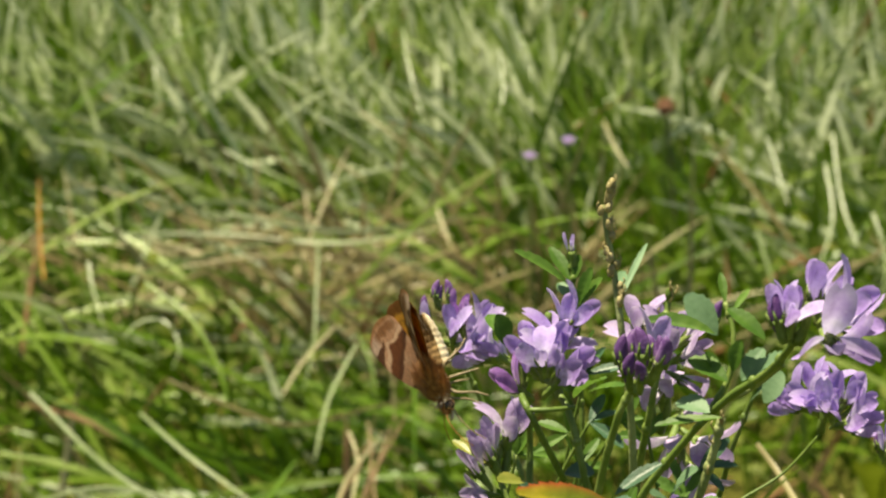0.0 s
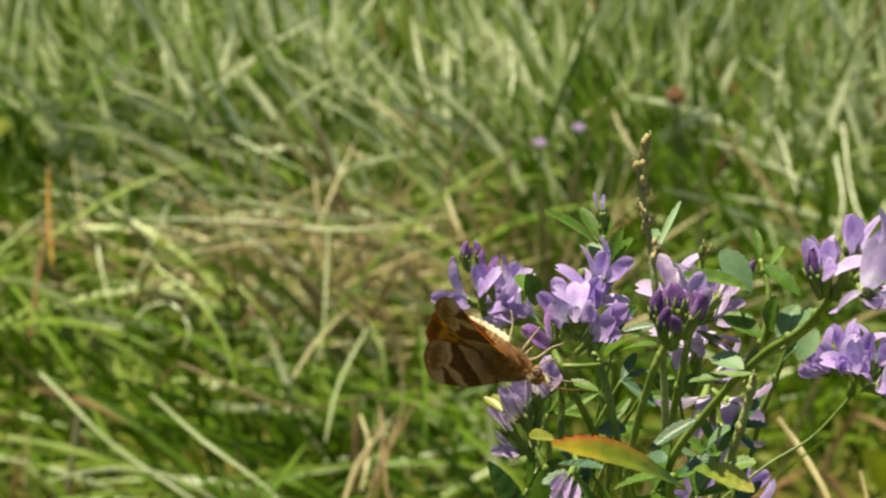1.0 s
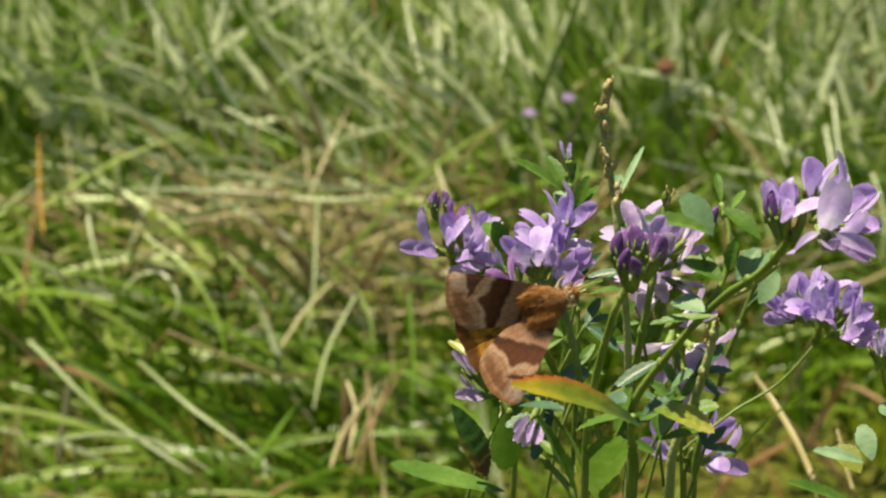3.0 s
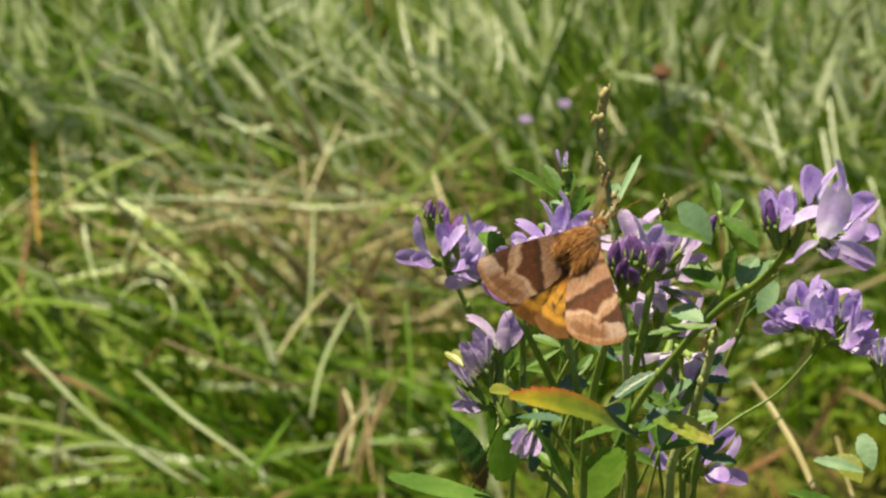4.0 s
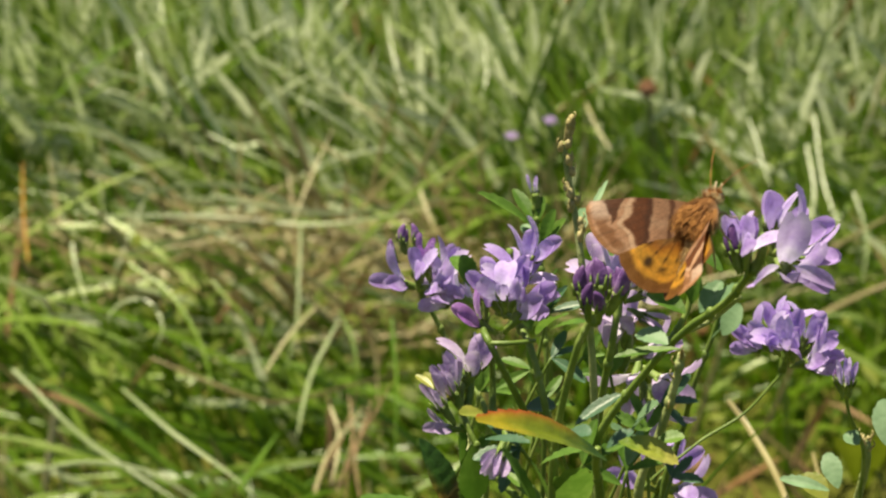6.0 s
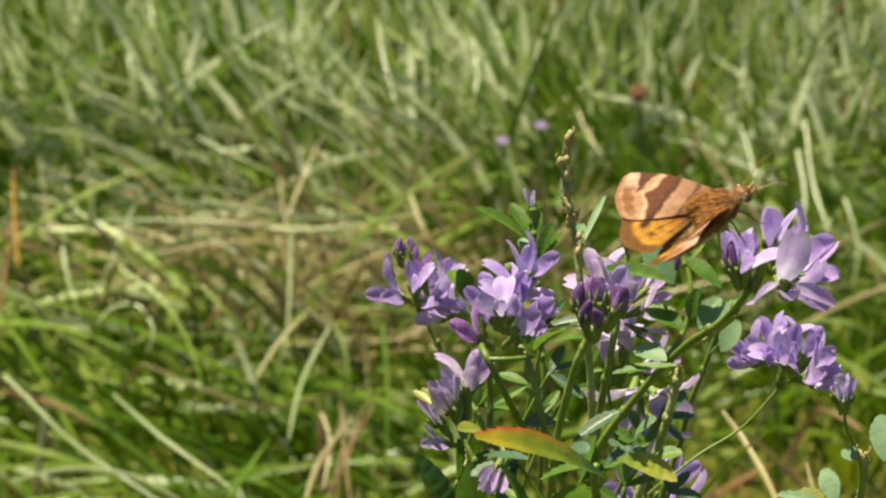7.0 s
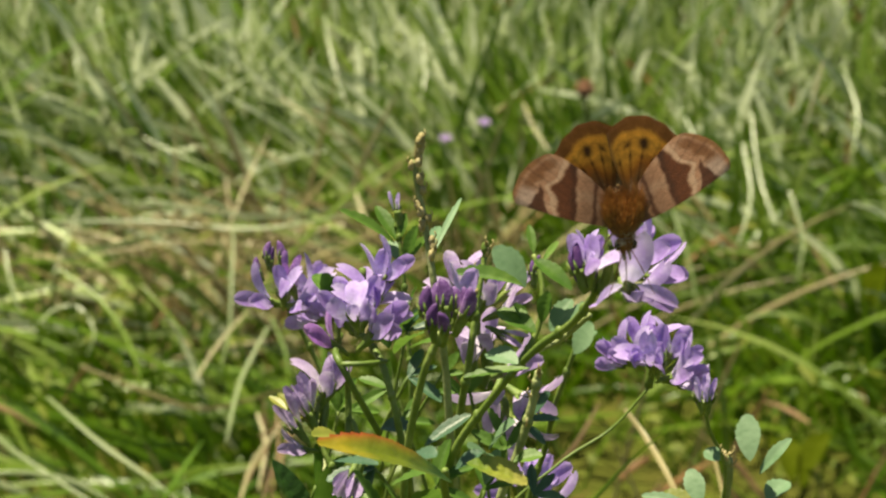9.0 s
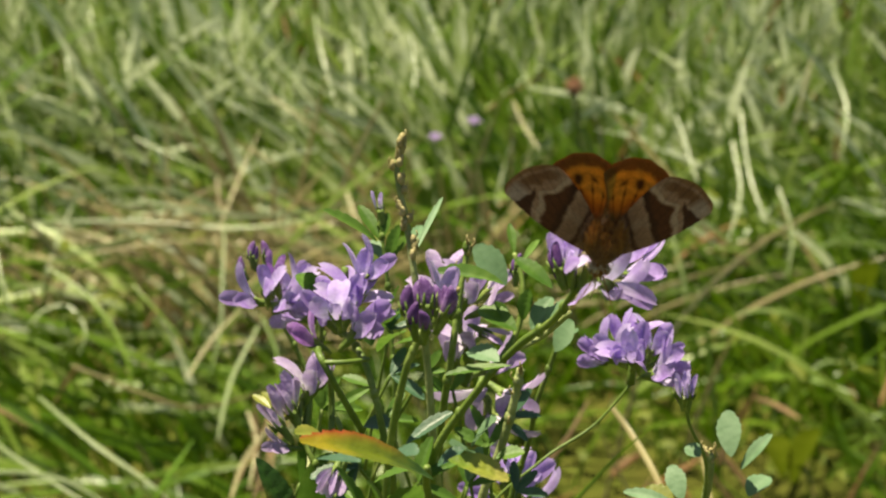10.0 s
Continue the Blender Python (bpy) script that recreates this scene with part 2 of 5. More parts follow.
def build_grass():
    rng = random.Random(7)

    def gauss(spread):
        return rng.gauss(0, spread)

    # standing blades, in tufts that lean together: tall and upright to the north, shorter and bent over nearby
    verts, faces = [], []
    for tuft in range(2150):
        if tuft < 1400:
            cx, cy = rng.uniform(-0.36, 0.42), rng.uniform(0.46, 2.05)
        else:
            cx, cy = rng.uniform(-1.2, 1.2), rng.uniform(-0.9, 2.6)
            if abs(cx) < 0.14 and cy < 0.5:
                continue
        if (cx > 0.05 and 0.5 < cy < 1.02 and rng.random() < 0.82) or (cy < 1.0 and rng.random() < 0.5):
            continue
        far = min(1.0, max(0.0, (cy - 1.0) / 0.3))
        tall = (0.058 + 0.036 * far) * (1 + 0.6 * noise.noise(Vector((cx * 6, cy * 4, 3))))
        lean = Vector((0.5 * noise.noise(Vector((cx * 4, cy * 3, 9))) - 0.30, 0.3 * noise.noise(Vector((cx * 4, cy * 4, 17))), 0))
        for k in range(rng.randint(7, 11)):
            root = (cx + gauss(0.014), cy + gauss(0.018), 0)
            own = lean + Vector((gauss(0.36 - 0.10 * far), gauss(0.22), 0))
            length = max(0.04, tall * rng.uniform(0.6, 1.5 - 0.3 * far))
            path = blade_path(root, own, length, rng.uniform(0.05, 0.7 - 0.4 * far))
            ribbon(verts, faces, path, rng.uniform(0.0014, 0.0034 + 0.0012 * far), Vector((gauss(0.6), -1, 0.5 + gauss(0.4))), gauss(0.7))
    # the meadow all round, thinning out with the distance
    for tuft in range(5200):
        reach, a = 0.5 + 3.6 * rng.random() ** 0.8, rng.uniform(0, 2 * math.pi)
        cx, cy = reach * math.cos(a), 0.75 + reach * math.sin(a)
        if (abs(cx) < 0.45 and -0.95 < cy < 2.1) or (abs(cx) < 0.8 and cy > 1.5):
            continue
        tall = 0.085 * (1 + 0.5 * noise.noise(Vector((cx * 3, cy * 3, 3))))
        lean = Vector((0.4 * noise.noise(Vector((cx * 2, cy * 2, 9))) - 0.25, 0.3 * noise.noise(Vector((cx * 2, cy * 2, 17))), 0))
        for k in range(7):
            path = blade_path((cx + gauss(0.02), cy + gauss(0.02), 0), lean + Vector((gauss(0.4), gauss(0.4), 0)), tall * rng.uniform(0.7, 1.5), rng.uniform(0.1, 0.6), 5)
            ribbon(verts, faces, path, rng.uniform(0.003, 0.006), Vector((gauss(0.6), -1, 0.5)), gauss(0.6))
    mesh_thing("meadow_grass", verts, faces, GRASS, "fresh green and pale meadow grass with glossy curved blades", "grass")

    # paler, broader blades among them, whitened in colour for the sheen of the sky
    verts, faces = [], []
    for tuft in range(1700):
        cx, cy = rng.uniform(-0.36, 0.42), 0.85 + 1.08 * rng.random() ** 0.55
        if (cx > 0.05 and cy < 1.05) or (cx < -0.04 and 0.95 < cy < 1.2 and tuft % 4):
            continue
        if tuft % 3 == 0:
            cx, cy = rng.uniform(-0.36, 0.36), rng.uniform(1.25, 1.85)
        if cx > 0.12 and tuft % 3 == 1:
            continue
        far = min(1.0, max(0.0, (cy - 1.2) / 0.2))
        lean = Vector(((0.6 - 0.2 * far) * noise.noise(Vector((cx * 4, cy * 3, 9))) - 0.32 + 0.18 * far, -0.1, 0))
        for k in range(rng.randint(3, 7)):
            own = lean + Vector((gauss(0.36 - 0.14 * far), -0.25 + gauss(0.2), 0))
            path = blade_path((cx + gauss(0.012), cy + gauss(0.012), 0), own, rng.uniform(0.07, 0.16 - 0.05 * far) * (0.7 if cy < 1.05 else 1), rng.uniform(0.25 - 0.20 * far, 0.8 - 0.45 * far))
            ribbon(verts, faces, path, rng.uniform(0.0012, 0.0040 + 0.0022 * (cy > 1.25)), Vector((gauss(0.5), -1, 0.6 + gauss(0.3))), gauss(0.5))
    mesh_thing("pale_grass", verts, faces, GRASS_PALE, "pale broad grass blades with whitish sky sheen in their colour", "grass")

    # long blades that lie over and arch across one another
    verts, faces = [], []
    for k in range(720):
        cx, cy = rng.uniform(-0.34, 0.4), 0.5 + 0.75 * rng.random() ** 0.8
        if (cx > 0.05 and cy < 1.02 and rng.random() < 0.82) or (cy < 0.85 and rng.random() < 0.62):
            continue
        side = -1 if rng.random() < 0.6 else 1
        lean = Vector((side * rng.uniform(0.3, 1.3), gauss(0.3), 0))
        path = blade_path((cx - side * 0.05, cy, 0.0), lean, rng.uniform(0.08, 0.17), rng.uniform(0.25, 0.8), 10)
        ribbon(verts, faces, path, rng.uniform(0.0014, 0.0036), Vector((gauss(0.4), -0.8, 1)), gauss(0.6))
    mesh_thing("lodged_grass", verts, faces, GRASS, "long green grass blades bent over and arching sideways", "grass")

    # bleached stalks, most of them lying in a swathe
    verts, faces = [], []
    for k in range(400):
        cx, cy = rng.uniform(-0.36, 0.42), rng.uniform(0.55, 1.7)
        if k < 190:
            cx, cy = rng.gauss(0.01, 0.06), rng.gauss(1.09, 0.03)
        side = -1 if rng.random() < 0.6 else 1
        lean = Vector((side * abs(gauss(1.6 if k < 190 else 0.35)), gauss(0.3), 0))
        path = blade_path((cx, cy, rng.uniform(0.02, 0.05) if k < 190 else 0.0), lean, rng.uniform(0.04, 0.10), rng.uniform(0.0, 0.4))
        ribbon(verts, faces, path, rng.uniform(0.0012, 0.0028), Vector((gauss(0.4), -0.8, 0.8)), gauss(0.5), 0.5)
    mesh_thing("dry_grass", verts, faces, STRAW, "bleached straw-coloured dry grass stalks lying among the green", "dry grass")

    # withered rusty bits between the blades
    verts, faces = [], []
    for k in range(420):
        cx, cy = rng.uniform(-0.36, 0.42), rng.uniform(0.55, 1.85)
        lean = Vector((gauss(0.9), gauss(0.4), 0))
        path = blade_path((cx, cy, rng.uniform(0.01, 0.06)), lean, rng.uniform(0.012, 0.05), rng.uniform(0.0, 0.5), 5)
        ribbon(verts, faces, path, rng.uniform(0.0012, 0.0034), Vector((gauss(0.4), -0.8, 0.8)), gauss(0.8), 0.5)
    mesh_thing("withered_grass", verts, faces, STRAW_RUST, "withered rust-brown bits of grass in the sward", "dry grass")

    # low broad-leaved herbs in the sward
    verts, faces = [], []
    for k in range(3400):
        cx, cy = rng.uniform(-0.36, 0.42), rng.uniform(0.5, 2.0)
        c = Vector((cx, cy, rng.uniform(0.005, 0.07)))
        a = rng.uniform(0, 2 * math.pi)
        d = Vector((math.cos(a), math.sin(a), rng.uniform(-0.1, 0.7))).normalized()
        length = rng.uniform(0.004, 0.012)
        path = [c + d * length * u - Vector((0, 0, 0.4 * length * u * u)) for u in (0, 0.33, 0.66, 1)]
        ribbon(verts, faces, path, length * rng.uniform(0.3, 0.55), Vector((gauss(0.4), gauss(0.4), 1)), 0, 0.2)
    mesh_thing("sward_herbs", verts, faces, HERB, "small green herb leaves low down in the grass", "herbs")


# ---- lucerne ----
def leaflet(name, base, tip, width, parent, mat, top=None, bend=0.12, fold=0.35, teeth=True, label="", tones=None, arch=0.0):
    """A lucerne leaflet: widest past its middle, toothed at its tip, folded along the midrib and bent."""
    base, tip = Vector(base), Vector(tip)
    along = tip - base
    length = along.length
    m = frame_of(base, along, top or (UP_IN_VIEW + TO_VIEWER * 0.75))
    bm = bmesh.new()
    n, cols = (28, 11) if tones else (14, 7)
    width = width * 0.7
    grid, marks = [], []
    for k in range(n + 1):
        u = k / n
        w = 0.5 * width * max(0.02, (math.sin(math.pi * min(1, u) ** 1.12) ** 0.6) * (0.80 + 0.22 * u))
        if u > 0.93:
            w = max(w, 0.5 * width * 0.22)
        row = []
        for j in range(cols):
            v = (j / (cols - 1) - 0.5) * 2
            y = u * length
            if teeth and abs(v) == 1 and u > 0.45:
                y += length * 0.018 * (1 if k % 2 else -1)
            ww = w * (1 + (0.07 if teeth and k % 2 and u > 0.45 else 0))
            z = abs(v) * w * fold - bend * length * (u * u) + arch * length * math.sin(math.pi * u) + 0.00004 * math.sin(u * 38 + abs(v) * 3)
            row.append(bm.verts.new(m @ Vector((v * ww, y, z))))
            marks.append((u, v))
        grid.append(row)
    for lo, hi in zip(grid, grid[1:]):
        for j in range(cols - 1):
            bm.faces.new((lo[j], lo[j + 1], hi[j + 1], hi[j]))
    ob = part(name, bm, mat, parent, label)
    if tones:
        at = ob.data.color_attributes.new("tone", "FLOAT_COLOR", "POINT")
        low, mid, end, rim = (Vector(c) for c in tones)
        for k, (u, v) in enumerate(marks):
            q = u + 0.16 * noise.noise(Vector((u * 5, v * 2.5, length * 900)))
            c = low.lerp(mid, min(1, max(0, (q - 0.15) / 0.3))) if q < 0.5 else mid.lerp(end, min(1, max(0, (q - 0.62) / 0.22)))
            c = c.lerp(rim, max(0, v) ** 3.2 * min(1, max(0, (q - 0.25) * 2.2)))
            at.data[k].color = (*c, 1)
    return ob


def stalk(parent, points, r0, r1, mat, name="stem", hooks=0, label=""):
    """A stem through points, with nodes, and with the hooked remains of fallen flowers where asked."""
    bm = bmesh.new()
    path = spline(points, 8)
    r0, r1 = r0 * 0.42, r1 * 0.48
    bare = len(path) - len(path) // 13 if hooks > 9 else len(path)
    tube(bm, path[:bare], r0, r1, 8, 0.12)
    if bare < len(path):
        tube(bm, path[bare - 1:], r1 * 0.8, r1 * 0.45, 8, 0.5, 1)
    rng = random.Random(len(path) * 31 + int(r0 * 1e6))
    for k in range(5, len(path) - 1, 8) if hooks < 10 and r0 > 0.00034 else ():
        ball(bm, path[k], (r0 * 1.08, r0 * 1.08, r0 * 1.6), seg=8)
    ob = part(name, bm, [mat, HOOK], parent, label)
    big = 1.6 if hooks > 9 else 1.0
    for k in range(hooks):
        c = path[-1 - int(k * (len(path) * 0.34) / hooks)]
        a = rng.uniform(0, 6.28)
        d = Vector((math.cos(a), math.sin(a) * 0.6 - 0.3, 0.45)).normalized()
        hb = bmesh.new()
        tube(hb, [c, c + d * 0.0006, c + d * 0.0010 + Vector((0, 0, 0.0004)), c + d * 0.0008 + Vector((0, 0, 0.0009))], 0.00018, 0.00007, 5)
        ball(hb, c + d * 0.0003 * big, (0.00027 * big, 0.00027 * big, 0.00040 * big), seg=7, lumps=0.4)
        part("seed_hook", hb, HOOK, ob)
    return ob


def petal(bm, m, length, width, rise, curl, cup, mat=0, flare=0.0, notch=0.0, n=9, cols=7):
    """A petal that starts at m's origin along y, rises by rise degrees, curls on by curl degrees and is cupped across."""
    p, a = Vector((0, 0, 0)), radians(rise)
    grid = []
    for k in range(n + 1):
        u = k / n
        w = 0.5 * width * (0.16 + 0.84 * math.sin(math.pi * (0.04 + 0.80 * u) ** 1.15)) * (1 if u < 0.9 else 1 - (u - 0.9) * 4.5)
        row = []
        for j in range(cols):
            v = (j / (cols - 1) - 0.5) * 2
            normal = Vector((0, -math.sin(a), math.cos(a)))
            back = notch * length * (1 - abs(v)) * max(0, u - 0.8) * 4
            q = p + Vector((v * w, 0, 0)) + normal * (cup * w * v * v + flare * w * v * abs(v) + 0.03 * width * math.sin(5 * u + 3 * v))
            q -= Vector((0, math.cos(a), math.sin(a))) * back
            row.append(bm.verts.new(m @ q))
        grid.append(row)
        p = p + Vector((0, math.cos(a), math.sin(a))) * (length / n)
        a += radians(curl) / n
    for lo, hi in zip(grid, grid[1:]):
        for j in range(cols - 1):
            bm.faces.new((lo[j], lo[j + 1], hi[j + 1], hi[j])).material_index = mat


def paint_floret(me, pale):
    """Veins and the pale throat of a floret, by the distance from its calyx."""
    at = me.color_attributes.new("tone", "FLOAT_COLOR", "POINT")
    for k, v in enumerate(me.vertices):
        d = v.co.length / 0.009
        vein = 1.0 - 0.2 * max(0.0, math.sin(v.co.x * 9000)) * (1.0 if d < 0.9 else 0.4)
        t = max(0.0, 1.0 - abs(d - 0.5) * 2.6) * pale
        rim = max(0.0, min(1.0, (d - 0.85) * 3)) * 0.35
        blot = 0.16 * noise.noise(v.co * 420)
        at.data[k].color = (vein * (0.94 + 0.5 * t + 0.3 * rim + blot), vein * (0.88 + 0.85 * t + 0.5 * rim + blot), vein * (0.99 + 0.25 * t + 0.1 * rim + blot), 1)


def floret_mesh(kind):
    """One pea flower of 9 mm, out along y with its banner up: a calyx with teeth, a banner, two wings and a keel."""
    rng = random.Random(kind)
    bm = bmesh.new()
    tube(bm, [Vector((0, y, z)) for y, z in ((-0.0016, -0.0003), (-0.0006, 0), (0.0006, 0), (0.0024, 0.0001), (0.0032, 0.0002))], 0.00036, 0.0012, 8, mat=1)
    for k in range(5):
        a = 2 * math.pi * k / 5
        d = Vector((math.cos(a), 0, math.sin(a)))
        tube(bm, [Vector((0, 0.0026, 0)) + d * 0.0010, Vector((0, 0.0042, 0)) + d * 0.0014, Vector((0, 0.0056, 0)) + d * 0.0014], 0.00044, 0.00006, 4, mat=1)
    rise, curl, size = {1: (38, 46, 1.0), 2: (24, 26, 0.95), 3: (58, 40, 1.05), 4: (10, 14, 0.85), 5: (45, 75, 1.0)}[kind]
    at = Matrix.Translation((0, 0.0022, 0.0006))
    petal(bm, at, 0.0096 * size, (0.0050 if kind != 4 else 0.0036) * size, rise, curl, -0.38 if kind != 4 else 0.75, notch=0.14, n=11)
    open_by = {1: 40, 2: 28, 3: 50, 4: 6, 5: 34}[kind]
    for s in (-1, 1):
        turn = Matrix.Translation((0.0005 * s, 0.0024, 0)) @ pose(0, 0, 0, 0, 58 * s, -open_by * s * 0.9)
        petal(bm, turn, 0.0082 * size, (0.0040 if kind != 4 else 0.0020) * size, 4, -16, 0.30 if kind < 4 else 0.2, cols=7)
    keel = Matrix.Translation((0, 0.0024, -0.0008))
    petal(bm, keel, 0.0056, 0.0030, -6, 34, 0.9, cols=5)
    me = bpy.data.meshes.new("floret")
    bm.to_mesh(me)
    bm.free()
    me.polygons.foreach_set("use_smooth", [True] * len(me.polygons))
    paint_floret(me, 0.55)
    return me


def bud_mesh():
    """A closed bud: a dark, slightly bent petal tip half wrapped in its toothed calyx."""
    bm = bmesh.new()
    tube(bm, [Vector((0, 0, 0)), Vector((0, 0.0012, 0)), Vector((0, 0.0028, 0.0001)), Vector((0, 0.0036, 0.0002))], 0.0005, 0.0010, 8, mat=1)
    for k in range(5):
        a = 2 * math.pi * (k + 0.5) / 5
        d = Vector((math.cos(a), 0, math.sin(a)))
        tube(bm, [Vector((0, 0.003, 0)) + d * 0.0009, Vector((0, 0.0052, 0)) + d * 0.00105], 0.0004, 0.00006, 4, mat=1)
    path = [Vector((0, y, z)) for y, z in ((0.002, 0), (0.0032, 0.0001), (0.0045, 0.0002), (0.0058, 0.0005), (0.0067, 0.0009), (0.0072, 0.0013))]
    for k, (c, r) in enumerate(zip(path, (0.0009, 0.0012, 0.00135, 0.00125, 0.0008, 0.0002))):
        path[k] = (c, r)
    rings = [[bm.verts.new(c + r * Vector((math.cos(q) * 0.62, 0, math.sin(q) * 0.82))) for q in [2 * math.pi * i / 9 for i in range(9)]] for c, r in path]
    for lo, hi in zip(rings, rings[1:]):
        for i in range(9):
            bm.faces.new((lo[i], lo[(i + 1) % 9], hi[(i + 1) % 9], hi[i]))
    bm.faces.new(rings[-1])
    me = bpy.data.meshes.new("bud")
    bm.to_mesh(me)
    bm.free()
    me.polygons.foreach_set("use_smooth", [True] * len(me.polygons))
    return me


FLORETS = {}
for kind_of in (1, 2, 3, 4, 5):
    for look_of, petal_mat in (("fresh", PETAL), ("faded", PETAL_FADED), ("deep", PETAL_DEEP)):
        FLORETS[kind_of, look_of] = floret_mesh(kind_of)
        for m_ in (petal_mat, CALYX):
            FLORETS[kind_of, look_of].materials.append(m_)
FLORETS["bud"] = bud_mesh()
for m_ in (PETAL_BUD, CALYX):
    FLORETS["bud"].materials.append(m_)


def raceme(parent, base, top, flowers, faded=False, label=""):
    """A flower head: an axis from base to top that carries florets: (place, angle, tilt, roll, size, kind)."""
    base, top = Vector(base), Vector(top)
    bm = bmesh.new()
    tube(bm, spline([base, (base + top) / 2 + Vector((0.0003, 0, 0)), top], 4), 0.00055, 0.0004, 7, 0.15)
    head = part("flower_head", bm, STEM, parent, label)
    for place, angle, tilt, roll, size, kind in flowers:
        name = "bud" if kind == 0 else "floret"
        ob = new(name, FLORETS["bud"] if kind == 0 else FLORETS[kind % 10, "deep" if kind > 9 else "faded" if faded else "fresh"])
        ob.parent = head
        d = way(angle, tilt)
        side = UP_IN_VIEW if tilt > 45 else way(angle + (90 if abs(angle) < 90 else -90), 0)
        ob.matrix_basis = frame_of(place, d, side) @ pose(0, 0, 0, 0, roll, 0) @ Matrix.Scale(size * (0.62 if kind == 0 else 0.56), 4)
    return head


def lucerne(base, label):
    return thing("lucerne", base, label, "lucerne plant", "lucerne plants of the bush")


def build_lucerne():
    foot = (0.062, 0.02, 0.0)

    def root(dx, dy):
        return (foot[0] + dx, foot[1] + dy, 0.0)

    # centre: the tall bare spike
    b = root(0.0, 0.0)
    s = lucerne(b, "green lucerne stem with a bare spike of seed hooks")
    stalk(s, [b, (0.0635, 0.008, 0.24), (0.0688, -0.0080, 0.4616), (0.0682, -0.0100, 0.4721), (0.0676, -0.0100, 0.4804), (0.0664, -0.0100, 0.4893), (0.0654, -0.0080, 0.4953), (0.0643, -0.0070, 0.5011), (0.0645, -0.0070, 0.5048)], 0.0013, 0.00062, STEM_PALE, hooks=17)
    leaflet("leaf", (0.0662, -0.0060, 0.4913), (0.0690, 0.0020, 0.4956), 0.0011, s, LEAF_GREY)
    leaflet("leaf", (0.0659, -0.0040, 0.4905), (0.0666, 0.0040, 0.4916), 0.0022, s, LEAF_GREY)

    # left head, well behind
    b = root(-0.012, 0.05)
    s = lucerne(b, "slender lucerne stem with a violet flower head")
    stalk(s, [b, (0.05, 0.065, 0.25), (0.0561, 0.0500, 0.4441), (0.0517, 0.0550, 0.4510), (0.0488, 0.0560, 0.4567), (0.0468, 0.0560, 0.4608)], 0.0010, 0.0006, STEM)
    raceme(s, (0.0477, 0.0560, 0.4586), (0.0461, 0.0560, 0.4643), [
        ((0.0537, 0.0500, 0.4604), 154, 14, 0, 1.14, 1),
        ((0.0526, 0.0460, 0.4621), 140, 34, -15, 0.92, 2),
        ((0.0471, 0.0460, 0.4641), 173, 24, 0, 1.01, 1),
        ((0.0474, 0.0440, 0.4649), 96, 34, 10, 0.88, 2),
        ((0.0476, 0.0500, 0.4638), 76, 12, -10, 0.97, 14),
        ((0.0496, 0.0520, 0.4627), 62, 0, 15, 0.88, 2),
        ((0.0477, 0.0440, 0.4648), -8, 40, 0, 0.92, 1),
        ((0.0446, 0.0500, 0.4655), 118, 8, 0, 0.70, 0),
        ((0.0456, 0.0500, 0.4667), 98, 8, 0, 0.70, 0),
        ((0.0465, 0.0520, 0.4663), 84, 4, 0, 0.78, 0),
        ((0.0453, 0.0500, 0.4670), 100, 8, 0, 0.78, 0),
        ((0.0511, 0.0470, 0.4631), 122, 44, 0, 0.97, 1),
        ((0.0487, 0.0460, 0.4651), 108, 30, 0, 0.92, 14),
        ((0.0521, 0.0500, 0.4603), 176, 30, 20, 0.88, 2),
        ((0.0548, 0.0520, 0.4587), 140, 5, 0, 0.88, 2),
    ])

    # the head left of the spike
    b = root(-0.008, -0.005)
    s = lucerne(b, "green lucerne stem with an open violet flower head")
    stalk(s, [b, (0.057, -0.005, 0.25), (0.0641, -0.0120, 0.4633), (0.0631, -0.0140, 0.4728), (0.0611, -0.0120, 0.4805), (0.0592, -0.0080, 0.4821), (0.0577, -0.0050, 0.4821)], 0.0011, 0.0007, STEM)
    stalk(s, [(0.0607, -0.0140, 0.4738), (0.0568, -0.0180, 0.4833), (0.0560, -0.0120, 0.4827), (0.0563, -0.0080, 0.4827)], 0.0009, 0.0008, STEM, "branch")
    stalk(s, [(0.0568, -0.0180, 0.4835), (0.0592, -0.0180, 0.4836), (0.0615, -0.0160, 0.4831)], 0.0007, 0.0005, STEM, "branch")
    raceme(s, (0.0576, -0.0050, 0.4815), (0.0586, -0.0050, 0.4892), [
        ((0.0567, -0.0120, 0.4825), 150, 10, 0, 0.88, 11),
        ((0.0561, -0.0100, 0.4835), 92, 6, 40, 0.84, 14),
        ((0.0580, -0.0080, 0.4837), 114, 14, 0, 1.01, 1),
        ((0.0583, -0.0060, 0.4835), 91, 20, -10, 1.01, 3),
        ((0.0589, -0.0120, 0.4854), 70, 38, 10, 0.97, 1),
        ((0.0601, -0.0060, 0.4869), 78, 4, 0, 0.88, 2),
        ((0.0602, -0.0060, 0.4877), 38, 12, 0, 0.88, 1),
        ((0.0588, -0.0120, 0.4831), 44, 18, 0, 1.14, 1),
        ((0.0583, -0.0140, 0.4861), 105, 52, 0, 0.88, 5),
        ((0.0595, -0.0080, 0.4828), 20, 30, 20, 0.92, 2),
        ((0.0574, -0.0100, 0.4842), 130, 35, 0, 0.88, 1),
        ((0.0591, -0.0080, 0.4854), 58, 24, 0, 0.97, 3),
        ((0.0571, -0.0060, 0.4832), 100, 0, 0, 0.88, 2),
    ])
    leaflet("leaf", (0.0526, 0.0300, 0.4724), (0.0520, 0.0340, 0.4734), 0.0028, s, LEAF)
    leaflet("leaf", (0.0539, 0.0300, 0.4707), (0.0530, 0.0300, 0.4746), 0.0040, s, LEAF)

    # sprig with a single small bud, behind
    b = root(-0.004, 0.035)
